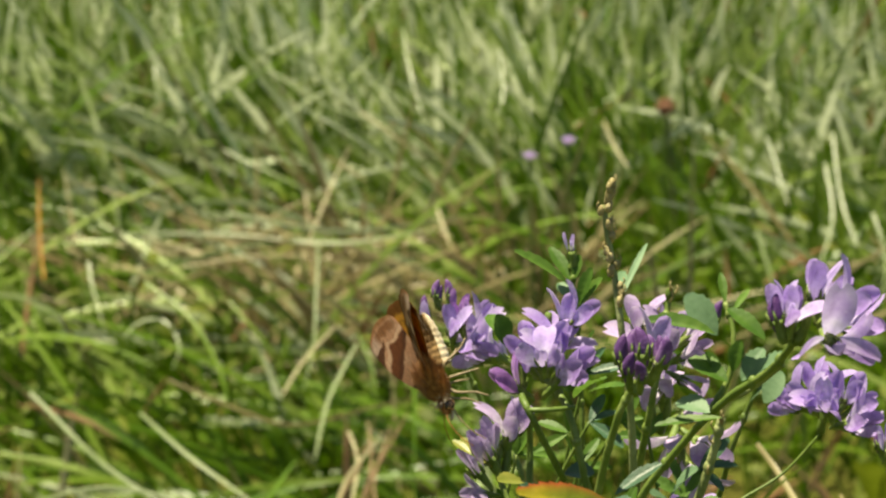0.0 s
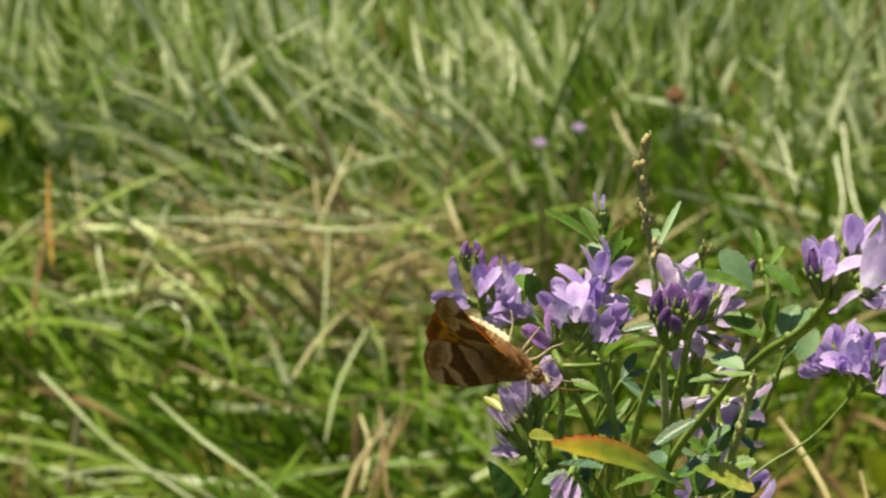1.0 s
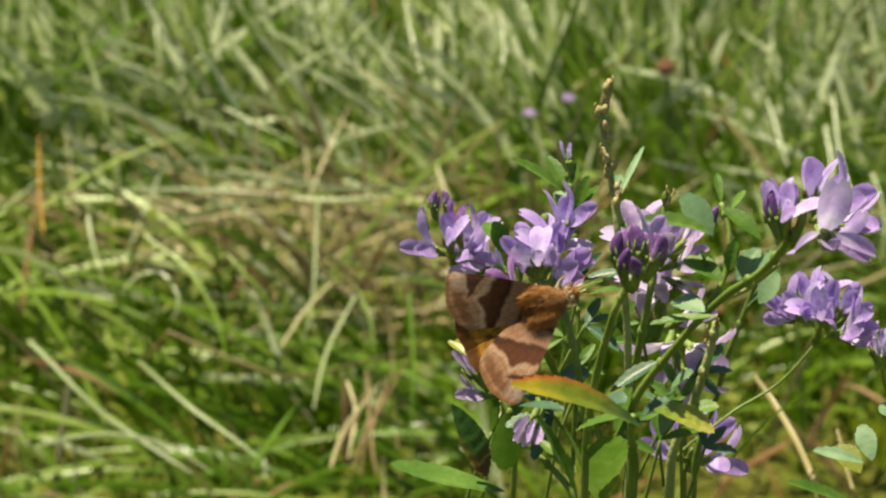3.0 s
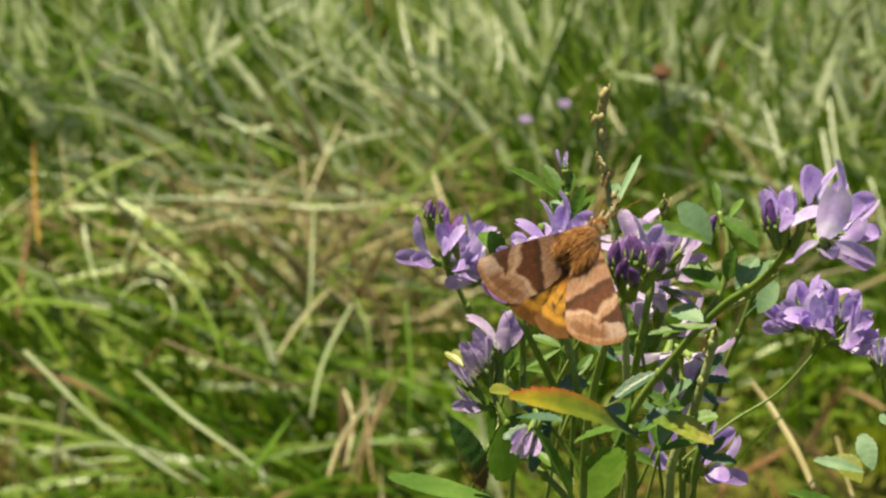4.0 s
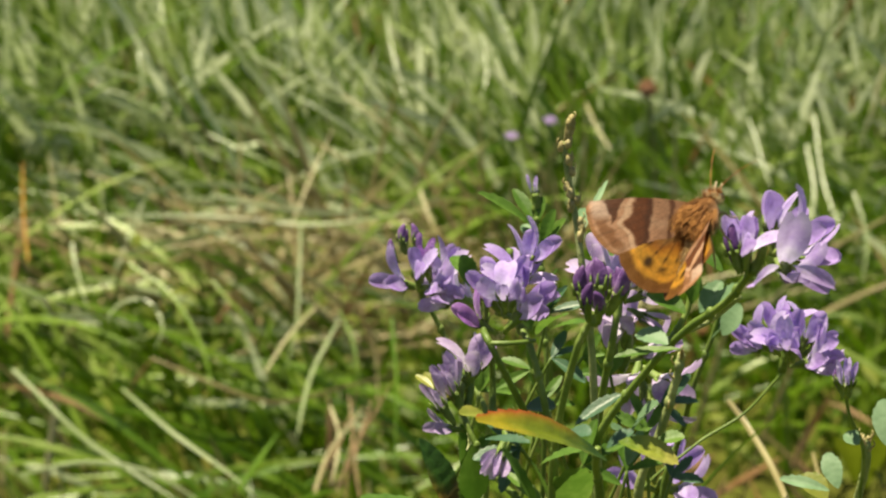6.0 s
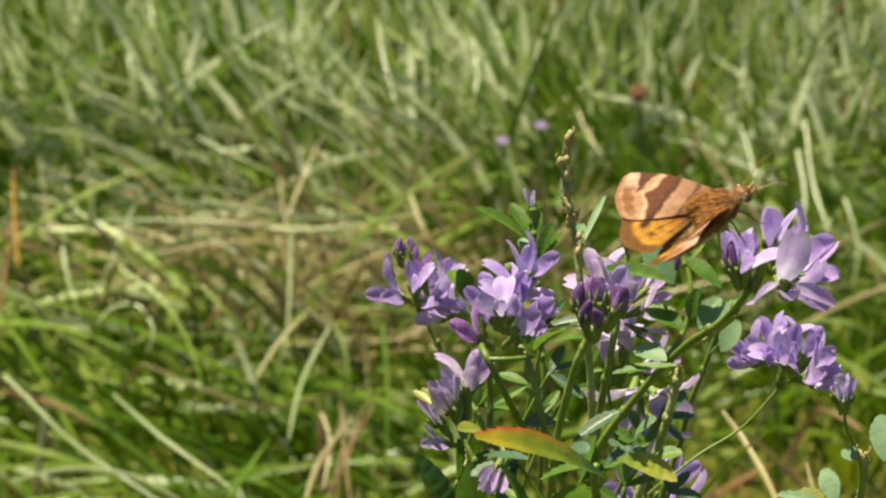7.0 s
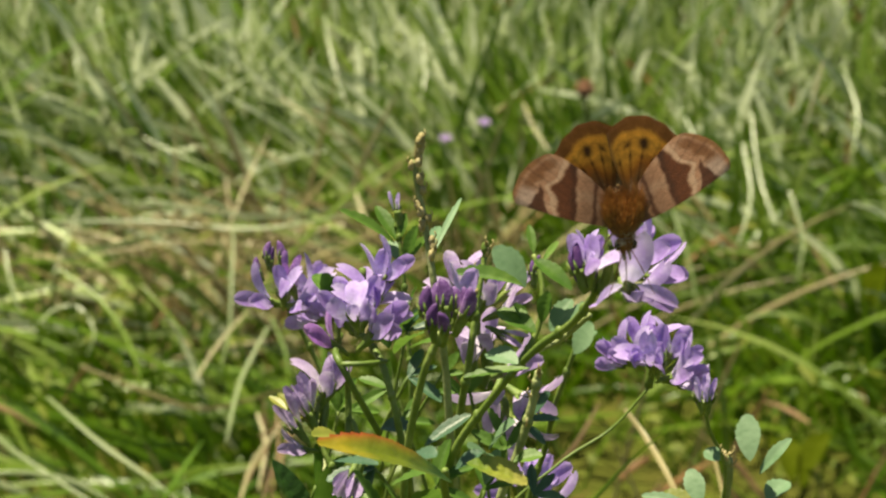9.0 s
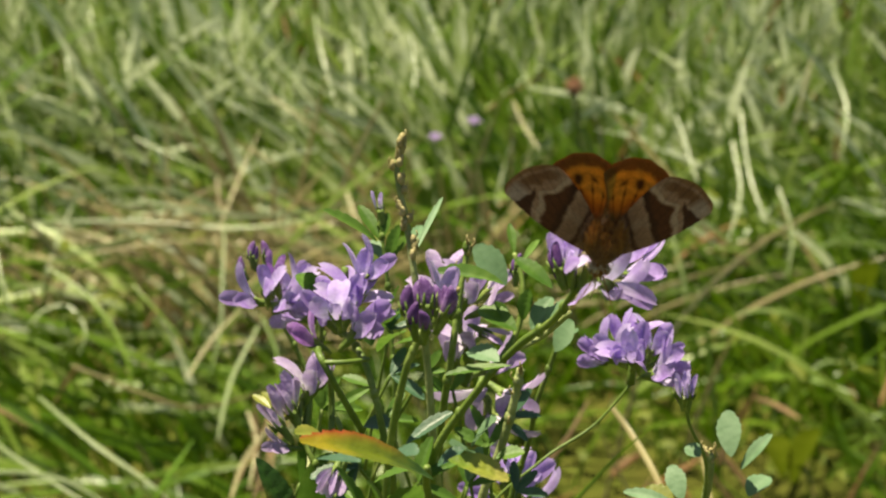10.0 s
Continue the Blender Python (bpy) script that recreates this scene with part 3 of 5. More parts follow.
    s = lucerne(b, "thin lucerne sprig with narrow leaves and one bud")
    stalk(s, [b, (0.06, 0.035, 0.26), (0.0631, 0.0300, 0.4574), (0.0626, 0.0320, 0.4668), (0.0619, 0.0340, 0.4746), (0.0612, 0.0360, 0.4787)], 0.0009, 0.0004, STEM)
    raceme(s, (0.0613, 0.0360, 0.4781), (0.0612, 0.0360, 0.4803), [((0.0612, 0.0360, 0.4791), 88, 5, 0, 0.62, 4)])
    leaflet("leaf", (0.0610, 0.0350, 0.4765), (0.0550, 0.0350, 0.4812), 0.0026, s, LEAF, fold=0.6)
    leaflet("leaf", (0.0613, 0.0350, 0.4768), (0.0588, 0.0380, 0.4804), 0.0026, s, LEAF)
    leaflet("leaf", (0.0616, 0.0350, 0.4771), (0.0621, 0.0360, 0.4800), 0.0018, s, LEAF)
    leaflet("leaf", (0.0619, 0.0350, 0.4742), (0.0599, 0.0380, 0.4759), 0.0030, s, LEAF_GREY)
    leaflet("leaf", (0.0622, 0.0330, 0.4750), (0.0633, 0.0330, 0.4795), 0.0026, s, LEAF)
    leaflet("leaf", (0.0623, 0.0330, 0.4747), (0.0645, 0.0330, 0.4785), 0.0024, s, LEAF)
    for base, tip, w in (((0.0623, 0.0200, 0.4717), (0.0632, 0.0180, 0.4781), 0.003), ((0.0625, 0.0200, 0.4713), (0.0619, 0.0180, 0.4774), 0.003), ((0.0617, 0.0150, 0.4730), (0.0639, 0.0120, 0.4777), 0.0032), ((0.0633, 0.0100, 0.4737), (0.0668, 0.0050, 0.4775), 0.0026), ((0.0611, 0.0100, 0.4737), (0.0598, 0.0100, 0.4771), 0.004), ((0.0617, 0.0080, 0.4738), (0.0645, 0.0000, 0.4809), 0.0036)):
        leaflet("leaf", base, tip, w, s, LEAF)

    # the dark cluster of buds
    b = root(0.004, -0.02)
    s = lucerne(b, "lucerne stem with a dark purple cluster of closed buds")
    stalk(s, [b, (0.066, -0.024, 0.26), (0.0636, -0.0260, 0.4697), (0.0641, -0.0280, 0.4787), (0.0659, -0.0300, 0.4884), (0.0669, -0.0300, 0.4909), (0.0674, -0.0300, 0.4922)], 0.0010, 0.0008, STEM)
    raceme(s, (0.0674, -0.0300, 0.4908), (0.0679, -0.0300, 0.4941), [
        ((0.0666, -0.0320, 0.4930), 106, 15, 0, 1.1, 0), ((0.0672, -0.0310, 0.4931), 98, 8, 20, 1.1, 0),
        ((0.0680, -0.0330, 0.4937), 86, 12, -10, 1.2, 0), ((0.0669, -0.0350, 0.4932), 100, 30, 10, 1.0, 0),
        ((0.0688, -0.0320, 0.4927), 62, 18, 30, 1.25, 0), ((0.0693, -0.0310, 0.4929), 74, 8, 0, 1.0, 0),
        ((0.0678, -0.0360, 0.4934), 84, 40, 0, 0.95, 0), ((0.0686, -0.0300, 0.4925), 78, 5, 0, 1.0, 0), ((0.0690, -0.0240, 0.4913), 70, 5, 0, 1.0, 2),
    ], label="dark purple closed buds in green calyxes")

    # stem with a dry tip and pale flowers behind the buds
    b = root(0.010, 0.012)
    s = lucerne(b, "dark green lucerne stem with a dry tip and pale violet flowers")
    stalk(s, [b, (0.07, 0.01, 0.26), (0.0688, 0.0040, 0.4560), (0.0689, 0.0020, 0.4665), (0.0703, 0.0000, 0.4780), (0.0710, 0.0020, 0.4832), (0.0717, 0.0040, 0.4872), (0.0719, 0.0040, 0.4887)], 0.0013, 0.0006, STEM, hooks=5)
    raceme(s, (0.0707, 0.0080, 0.4763), (0.0705, 0.0100, 0.4837), [
        ((0.0693, 0.0100, 0.4802), 112, 15, 0, 0.92, 1), ((0.0712, 0.0080, 0.4790), 60, 25, 0, 1.0, 1),
        ((0.0722, 0.0100, 0.4775), 20, 20, 20, 0.95, 2), ((0.0725, 0.0100, 0.4762), -30, 25, 0, 0.8, 4),
        ((0.0700, 0.0120, 0.4774), 80, 40, 0, 1.0, 3), ((0.0732, 0.0120, 0.4788), 40, 10, 0, 0.85, 2),
        ((0.0772, 0.0100, 0.4811), 92, 10, 0, 0.85, 0),
    ], faded=True, label="pale violet flowers going over")
    raceme(s, (0.0715, 0.0120, 0.4681), (0.0723, 0.0120, 0.4730), [
        ((0.0708, 0.0120, 0.4695), 110, 20, 0, 1.05, 1), ((0.0717, 0.0120, 0.4716), 80, 25, 0, 1.0, 3),
        ((0.0728, 0.0140, 0.4687), 20, 20, 0, 1.05, 2), ((0.0745, 0.0160, 0.4665), -40, 20, 20, 1.1, 1),
        ((0.0742, 0.0160, 0.4644), -80, 15, 0, 1.15, 1), ((0.0735, 0.0160, 0.4672), -100, 30, 0, 1.0, 3),
    ], faded=True, label="shaded violet flowers behind the stems")

    # right branch, which carries the upper right head
    b = root(0.014, -0.012)
    s = lucerne(b, "strong lucerne branch with leaves and a large violet head")
    stalk(s, [b, (0.068, -0.01, 0.26), (0.0688, -0.0160, 0.4652), (0.0684, -0.0180, 0.4726), (0.0732, -0.0200, 0.4814), (0.0772, -0.0240, 0.4880), (0.0808, -0.0280, 0.4926), (0.0825, -0.0320, 0.4967), (0.0836, -0.0340, 0.4997)], 0.0012, 0.0008, STEM)
    stalk(s, [(0.0744, -0.0220, 0.4839), (0.0773, -0.0200, 0.4883), (0.0778, -0.0180, 0.4926), (0.0769, -0.0160, 0.4954)], 0.0009, 0.0005, STEM, "branch")
    stalk(s, [(0.0767, -0.0220, 0.4867), (0.0797, -0.0200, 0.4874), (0.0828, -0.0220, 0.4911)], 0.0008, 0.0006, STEM_PALE, "branch")
    raceme(s, (0.0834, -0.0340, 0.4984), (0.0843, -0.0340, 0.5028), [
        ((0.0818, -0.0340, 0.4996), 106, 14, 0, 0.88, 2),
        ((0.0823, -0.0320, 0.4990), 74, 8, 0, 0.84, 2),
        ((0.0820, -0.0360, 0.4992), 112, 8, 0, 1.14, 0),
        ((0.0828, -0.0340, 0.4983), 95, 5, 0, 0.73, 0),
        ((0.0853, -0.0320, 0.5006), 94, 2, 0, 1.06, 2),
        ((0.0855, -0.0400, 0.5021), -60, 64, 0, 1.19, 3),
        ((0.0860, -0.0340, 0.5011), 28, 14, 0, 1.10, 1),
        ((0.0865, -0.0320, 0.4994), 2, 8, 0, 1.06, 2),
        ((0.0859, -0.0380, 0.5006), -28, 44, 10, 0.92, 1),
        ((0.0860, -0.0300, 0.4992), 60, -10, 0, 0.97, 2),
        ((0.0824, -0.0360, 0.5002), 90, 30, 0, 0.84, 1),
    ])
    leaflet("leaf", (0.0758, -0.0200, 0.4935), (0.0687, -0.0200, 0.4954), 0.0034, s, LEAF, fold=0.7)
    leaflet("leaf", (0.0761, -0.0180, 0.4925), (0.0731, -0.0170, 0.4968), 0.0058, s, LEAF_GREY, fold=0.12)
    leaflet("leaf", (0.0809, -0.0220, 0.4938), (0.0772, -0.0200, 0.4967), 0.0032, s, LEAF)
    leaflet("leaf", (0.0772, -0.0220, 0.4890), (0.0733, -0.0200, 0.4910), 0.0044, s, LEAF)
    leaflet("leaf", (0.0754, -0.0240, 0.4863), (0.0721, -0.0220, 0.4870), 0.0046, s, LEAF_GREY)
    leaflet("leaf", (0.0767, -0.0260, 0.4867), (0.0697, -0.0260, 0.4863), 0.0020, s, LEAF)
    leaflet("leaf", (0.0769, -0.0160, 0.4954), (0.0764, -0.0140, 0.4981), 0.0014, s, LEAF)
    leaflet("leaf", (0.0778, -0.0160, 0.4944), (0.0795, -0.0120, 0.4958), 0.0012, s, LEAF)
    leaflet("leaf", (0.0787, -0.0220, 0.4891), (0.0807, -0.0200, 0.4922), 0.0034, s, LEAF_GREY)
    leaflet("leaf", (0.0793, -0.0220, 0.4888), (0.0822, -0.0240, 0.4935), 0.0040, s, LEAF_GREY)
    leaflet("leaf", (0.0813, -0.0180, 0.4850), (0.0828, -0.0180, 0.4886), 0.0046, s, LEAF_GREY, fold=0.1)
    leaflet("leaf", (0.0778, -0.0200, 0.4893), (0.0783, -0.0200, 0.4928), 0.0026, s, LEAF)
    leaflet("leaf", (0.0765, -0.0200, 0.4889), (0.0751, -0.0200, 0.4915), 0.0024, s, LEAF)

    # lower right head on a thin, slanting stalk
    b = root(0.012, 0.03)
    s = lucerne(b, "thin slanting lucerne stalk with a violet head")
    stalk(s, [b, (0.072, 0.035, 0.30), (0.0742, 0.0280, 0.4438), (0.0808, 0.0300, 0.4508), (0.0869, 0.0330, 0.4540), (0.0913, 0.0340, 0.4590)], 0.00045, 0.00034, STEM)
    raceme(s, (0.0912, 0.0340, 0.4590), (0.0912, 0.0340, 0.4658), [
        ((0.0895, 0.0300, 0.4634), 152, 18, 0, 0.92, 1),
        ((0.0895, 0.0320, 0.4627), 172, 24, 20, 0.84, 2),
        ((0.0904, 0.0320, 0.4638), 112, 10, 0, 0.88, 2),
        ((0.0910, 0.0320, 0.4638), 92, 12, 0, 0.88, 1),
        ((0.0919, 0.0260, 0.4642), 84, 44, 0, 0.97, 3),
        ((0.0929, 0.0300, 0.4635), 56, 12, 0, 0.97, 1),
        ((0.0935, 0.0300, 0.4630), 30, 10, 10, 0.84, 2),
        ((0.0925, 0.0280, 0.4625), 12, 30, 0, 0.97, 1),
        ((0.0934, 0.0300, 0.4614), -6, 14, 0, 0.84, 2),
        ((0.0915, 0.0260, 0.4646), 120, 55, 0, 0.84, 2),
        ((0.0912, 0.0280, 0.4637), 70, 25, 0, 0.88, 2),
        ((0.0901, 0.0270, 0.4645), 135, 38, 0, 0.84, 1),
    ])

    # the hairy pale stem and its dark neighbour
    b = root(0.016, 0.008)
    s = lucerne(b, "pale hairy lucerne stem with curled tendrils of old flowers")
    stalk(s, [b, (0.075, 0.006, 0.28), (0.0735, 0.0000, 0.4580), (0.0758, 0.0000, 0.4661), (0.0771, 0.0000, 0.4713), (0.0778, 0.0000, 0.4753)], 0.0014, 0.0009, STEM_PALE, hooks=8)
    leaflet("leaf", (0.0725, -0.0040, 0.4676), (0.0747, -0.0060, 0.4721), 0.0050, s, LEAF_GREY)
    leaflet("leaf", (0.0732, -0.0040, 0.4661), (0.0706, -0.0080, 0.4702), 0.0046, s, LEAF_GREY)
    leaflet("leaf", (0.0751, -0.0040, 0.4662), (0.0782, -0.0040, 0.4673), 0.0034, s, LEAF)
    leaflet("leaf", (0.0720, -0.0060, 0.4643), (0.0733, -0.0060, 0.4684), 0.0034, s, LEAF_GREY)
    b = root(0.02, 0.025)
    s = lucerne(b, "dark green lucerne stem without flowers")
    stalk(s, [b, (0.08, 0.022, 0.28), (0.0769, 0.0180, 0.4498), (0.0790, 0.0180, 0.4586), (0.0799, 0.0160, 0.4645), (0.0819, 0.0160, 0.4709), (0.0830, 0.0160, 0.4751)], 0.0010, 0.0006, STEM)
    leaflet("leaf", (0.0818, 0.0160, 0.4705), (0.0840, 0.0140, 0.4745), 0.0036, s, LEAF_GREY)

    # leaves at the fork: red-tipped, toothed yellow, blue-green
    b = root(0.002, -0.03)
    s = lucerne(b, "lucerne shoot with a red-tipped yellow leaf")
    stalk(s, [b, (0.062, -0.036, 0.28), (0.0686, -0.0340, 0.4724), (0.0680, -0.0360, 0.4777), (0.0681, -0.0380, 0.4805)], 0.0012, 0.0008, STEM)
    # first tone: green base, darkened in the colour for the shade across it
    leaflet("leaf", (0.0689, -0.0460, 0.4828), (0.0558, -0.0520, 0.4895), 0.0062, s, LEAF_AGED, top=UP_IN_VIEW + TO_VIEWER * 0.8, bend=0.0, arch=0.06, fold=0.3, tones=((0.035, 0.085, 0.010), (0.150, 0.195, 0.010), (0.32, 0.265, 0.014), (0.44, 0.06, 0.02)), label="yellow leaf turning red at its tip")
    leaflet("leaf", (0.0702, -0.0360, 0.4804), (0.0766, -0.0360, 0.4788), 0.0056, s, LEAF_AGED, top=UP_IN_VIEW + TO_VIEWER * 0.7, tones=((0.14, 0.22, 0.025), (0.29, 0.33, 0.045), (0.42, 0.40, 0.09), (0.38, 0.36, 0.10)), label="toothed yellow-green leaf")
    leaflet("leaf", (0.0658, -0.0300, 0.4795), (0.0703, -0.0280, 0.4827), 0.0026, s, LEAF_BLUE)
    leaflet("leaf", (0.0647, -0.0400, 0.4829), (0.0671, -0.0420, 0.4841), 0.0038, s, LEAF_BLUE)
    leaflet("leaf", (0.0607, -0.0100, 0.4726), (0.0639, -0.0100, 0.4732), 0.0042, s, LEAF_BLUE)
    leaflet("leaf", (0.0565, -0.0300, 0.4777), (0.0609, -0.0340, 0.4799), 0.0022, s, LEAF_BLUE)
    leaflet("leaf", (0.0676, -0.0340, 0.4787), (0.0621, -0.0300, 0.4759), 0.0030, s, LEAF)
    leaflet("leaf", (0.0691, -0.0340, 0.4788), (0.0716, -0.0340, 0.4810), 0.0028, s, LEAF_BLUE)
    leaflet("leaf", (0.0633, -0.0200, 0.4661), (0.0621, -0.0220, 0.4718), 0.0032, s, LEAF)
    leaflet("leaf", (0.0655, -0.0200, 0.4658), (0.0660, -0.0220, 0.4715), 0.0060, s, LEAF)
    leaflet("leaf", (0.0630, -0.0220, 0.4637), (0.0595, -0.0240, 0.4742), 0.0030, s, LEAF)
    leaflet("leaf", (0.0654, -0.0220, 0.4631), (0.0659, -0.0280, 0.4750), 0.0072, s, LEAF)

    # wilting head low on the left
    b = root(-0.014, -0.008)
    s = lucerne(b, "lucerne stem with a wilting pale head and yellow leaves")
    stalk(s, [b, (0.05, -0.01, 0.30), (0.0628, -0.0160, 0.4598), (0.0571, -0.0120, 0.4660), (0.0546, -0.0100, 0.4698), (0.0536, -0.0080, 0.4726), (0.0544, -0.0060, 0.4755)], 0.0010, 0.0006, STEM)
    raceme(s, (0.0542, -0.0080, 0.4713), (0.0544, -0.0060, 0.4761), [
        ((0.0543, -0.0070, 0.4739), 75, 20, 0, 1.0, 1), ((0.0549, -0.0050, 0.4740), 60, 10, 0, 0.8, 2),
        ((0.0537, -0.0090, 0.4720), 122, 20, 40, 1.15, 4), ((0.0526, -0.0100, 0.4712), 130, 20, 20, 1.0, 4),
        ((0.0535, -0.0100, 0.4699), 178, 25, 0, 0.7, 2), ((0.0533, -0.0080, 0.4726), 110, 20, -30, 0.9, 4),
    ], faded=True, label="wilting pale lilac flowers")
    raceme(s, (0.0587, -0.0180, 0.4734), (0.0581, -0.0180, 0.4694), [((0.0585, -0.0190, 0.4729), -105, 20, 0, 0.8, 4), ((0.0589, -0.0190, 0.4725), -120, 25, 90, 0.7, 2)], faded=True, label="single hanging pale flower")
    leaflet("leaf", (0.0530, -0.0100, 0.4731), (0.0497, -0.0080, 0.4760), 0.0026, s, LEAF_YELLOW, teeth=False)
    leaflet("leaf", (0.0565, -0.0160, 0.4743), (0.0538, -0.0180, 0.4756), 0.0034, s, LEAF_YELLOW)
    leaflet("leaf", (0.0493, -0.0160, 0.4715), (0.0537, -0.0180, 0.4643), 0.0052, s, LEAF_AGED, tones=((0.03, 0.09, 0.012), (0.035, 0.10, 0.012), (0.10, 0.045, 0.012), (0.30, 0.20, 0.03)), label="dark green leaf with a brown withered tip")
    leaflet("leaf", (0.0550, -0.0140, 0.4699), (0.0553, -0.0140, 0.4628), 0.0050, s, LEAF)
    leaflet("leaf", (0.0584, -0.0160, 0.4678), (0.0627, -0.0200, 0.4664), 0.0026, s, LEAF)
    leaflet("leaf", (0.0553, -0.0120, 0.4596), (0.0428, -0.0120, 0.4622), 0.0062, s, LEAF, top=UP_IN_VIEW + TO_VIEWER * 0.5, bend=-0.02, fold=0.15)
    leaflet("leaf", (0.0507, -0.0120, 0.4755), (0.0487, -0.0100, 0.4765), 0.0016, s, LEAF_YELLOW)
    stalk(s, [(0.0546, -0.0080, 0.4613), (0.0540, 0.0000, 0.4660), (0.0515, 0.0100, 0.4700)], 0.0007, 0.0004, STEM_PALE, "branch")
    stalk(s, [(0.0570, -0.0060, 0.4687), (0.0570, -0.0040, 0.4726), (0.0568, -0.0040, 0.4772)], 0.0009, 0.0007, STEM, "branch")

    # small head at the bottom right and the leaves round it
    b = root(0.05, 0.0)
    s = lucerne(b, "young lucerne shoot with grey-green leaves and a small drooping head")
    stalk(s, [b, (0.105, 0.004, 0.3), (0.0990, 0.0080, 0.4542), (0.0989, 0.0060, 0.4615), (0.0969, 0.0040, 0.4669), (0.0964, 0.0030, 0.4696)], 0.0006, 0.0004, STEM)
    raceme(s, (0.0964, 0.0030, 0.4693), (0.0962, 0.0030, 0.4711), [
        ((0.0959, 0.0020, 0.4701), 100, 20, 0, 0.75, 4), ((0.0964, 0.0020, 0.4700), 75, 20, 0, 0.75, 4), ((0.0961, 0.0000, 0.4710), 88, 40, 0, 0.7, 4), ((0.0960, 0.0040, 0.4691), 110, 10, 0, 0.7, 0),
    ])
    stalk(s, [(0.0987, 0.0100, 0.4526), (0.0996, 0.0080, 0.4595), (0.0993, 0.0080, 0.4620)], 0.0012, 0.0008, STEM_PALE, "branch", hooks=6)
    leaflet("leaf", (0.1023, 0.0140, 0.4585), (0.1018, 0.0170, 0.4632), 0.0044, s, LEAF_GREY, fold=0.1, top=TO_VIEWER * 0.5 + Vector((-0.3, 0, 1)))
    leaflet("leaf", (0.1034, 0.0140, 0.4569), (0.1066, 0.0150, 0.4612), 0.0028, s, LEAF_GREY, top=TO_VIEWER * 0.5 + Vector((-0.3, 0, 1)))
    leaflet("leaf", (0.0965, 0.0080, 0.4557), (0.0952, 0.0110, 0.4590), 0.0036, s, LEAF_GREY, fold=0.1, top=TO_VIEWER * 0.5 + Vector((-0.3, 0, 1)))
    leaflet("leaf", (0.0954, 0.0060, 0.4563), (0.0898, 0.0070, 0.4577), 0.0026, s, LEAF_GREY, top=TO_VIEWER * 0.5 + Vector((-0.3, 0, 1)))
    leaflet("leaf", (0.0956, 0.0120, 0.4523), (0.0927, 0.0140, 0.4549), 0.0052, s, LEAF_YELLOW)
    leaflet("leaf", (0.0981, 0.0020, 0.4639), (0.0965, 0.0030, 0.4649), 0.0030, s, LEAF_GREY, top=TO_VIEWER * 0.5 + Vector((-0.3, 0, 1)))
    leaflet("leaf", (0.1044, 0.0140, 0.4535), (0.1067, 0.0170, 0.4551), 0.0046, s, LEAF_GREY, top=TO_VIEWER * 0.5 + Vector((-0.3, 0, 1)))
    leaflet("leaf", (0.0960, 0.0100, 0.4485), (0.0877, 0.0060, 0.4546), 0.0036, s, LEAF)

    # violet flowers low down behind
    b = root(0.022, 0.045)
    s = lucerne(b, "short lucerne stem with shaded violet flowers")
    stalk(s, [b, (0.085, 0.045, 0.3), (0.0764, 0.0360, 0.4401), (0.0774, 0.0360, 0.4439)], 0.0009, 0.0007, STEM)
    raceme(s, (0.0771, 0.0360, 0.4409), (0.0780, 0.0360, 0.4454), [
        ((0.0773, 0.0340, 0.4441), 40, 25, 0, 1.1, 3), ((0.0777, 0.0340, 0.4433), -10, 25, 0, 1.1, 1), ((0.0763, 0.0340, 0.4448), 110, 20, 0, 1.0, 1), ((0.0760, 0.0340, 0.4433), 160, 20, 0, 1.0, 2), ((0.0780, 0.0340, 0.4448), 70, 15, 0, 0.9, 2),
    ])

    # lower leaves of the bush
    rng = random.Random(21)
    b = root(0.008, 0.0)
    s = lucerne(b, "leafy lower lucerne shoot in the shade of the bush")
    stalk(s, [b, (0.066, 0.0, 0.2), (0.07, 0.004, 0.40), (0.072, 0.006, 0.448)], 0.0012, 0.0006, STEM)
    for k in range(34):
        z = rng.uniform(0.30, 0.445)
        c = Vector((0.068 + rng.gauss(0, 0.014), rng.gauss(0.006, 0.018), z))
        a = rng.uniform(0, 6.28)
        d = Vector((math.cos(a), math.sin(a), rng.uniform(-0.2, 0.7))).normalized()
        leaflet("leaf", c, c + d * rng.uniform(0.005, 0.010), rng.uniform(0.0020, 0.0038), s, rng.choice([LEAF, LEAF, LEAF_BLUE, LEAF_BLUE]), top=Vector((0, -0.4, 1)))

    # trifoliate sprigs between the stems
    rng = random.Random(5)
    for at, angle, reach in (((0.0634, 0.0000, 0.4744), 20, 0.008), ((0.0612, 0.0040, 0.4713), 150, 0.008), ((0.0669, -0.0200, 0.4705), 30, 0.010),
                             ((0.0602, -0.0140, 0.4697), 190, 0.010), ((0.0720, -0.0060, 0.4636), 60, 0.009), ((0.0759, 0.0060, 0.4666), 10, 0.008), ((0.0702, 0.0100, 0.4683), 120, 0.007), ((0.0555, 0.0060, 0.4676), 60, 0.008),
                             ((0.0630, 0.0140, 0.4741), 60, 0.008), ((0.0669, 0.0060, 0.4720), 10, 0.006), ((0.0743, 0.0040, 0.4640), 100, 0.009),
                             ((0.0625, 0.0080, 0.4655), 60, 0.008), ((0.0536, -0.0080, 0.4648), 40, 0.010), ((0.0776, 0.0100, 0.4557), 50, 0.007)):
        c = Vector(at)
        d = way(angle, rng.uniform(-10, 35))
        b = Vector(at) - way(angle, 10) * 0.006 - Vector((0, 0, 0.012))
        petiole = stalk(s, [b, (b + c) / 2 + Vector((0, 0, 0.001)), c], 0.0005, 0.0004, STEM, "petiole")
        leaf_mat = rng.choice([LEAF, LEAF, LEAF_BLUE])
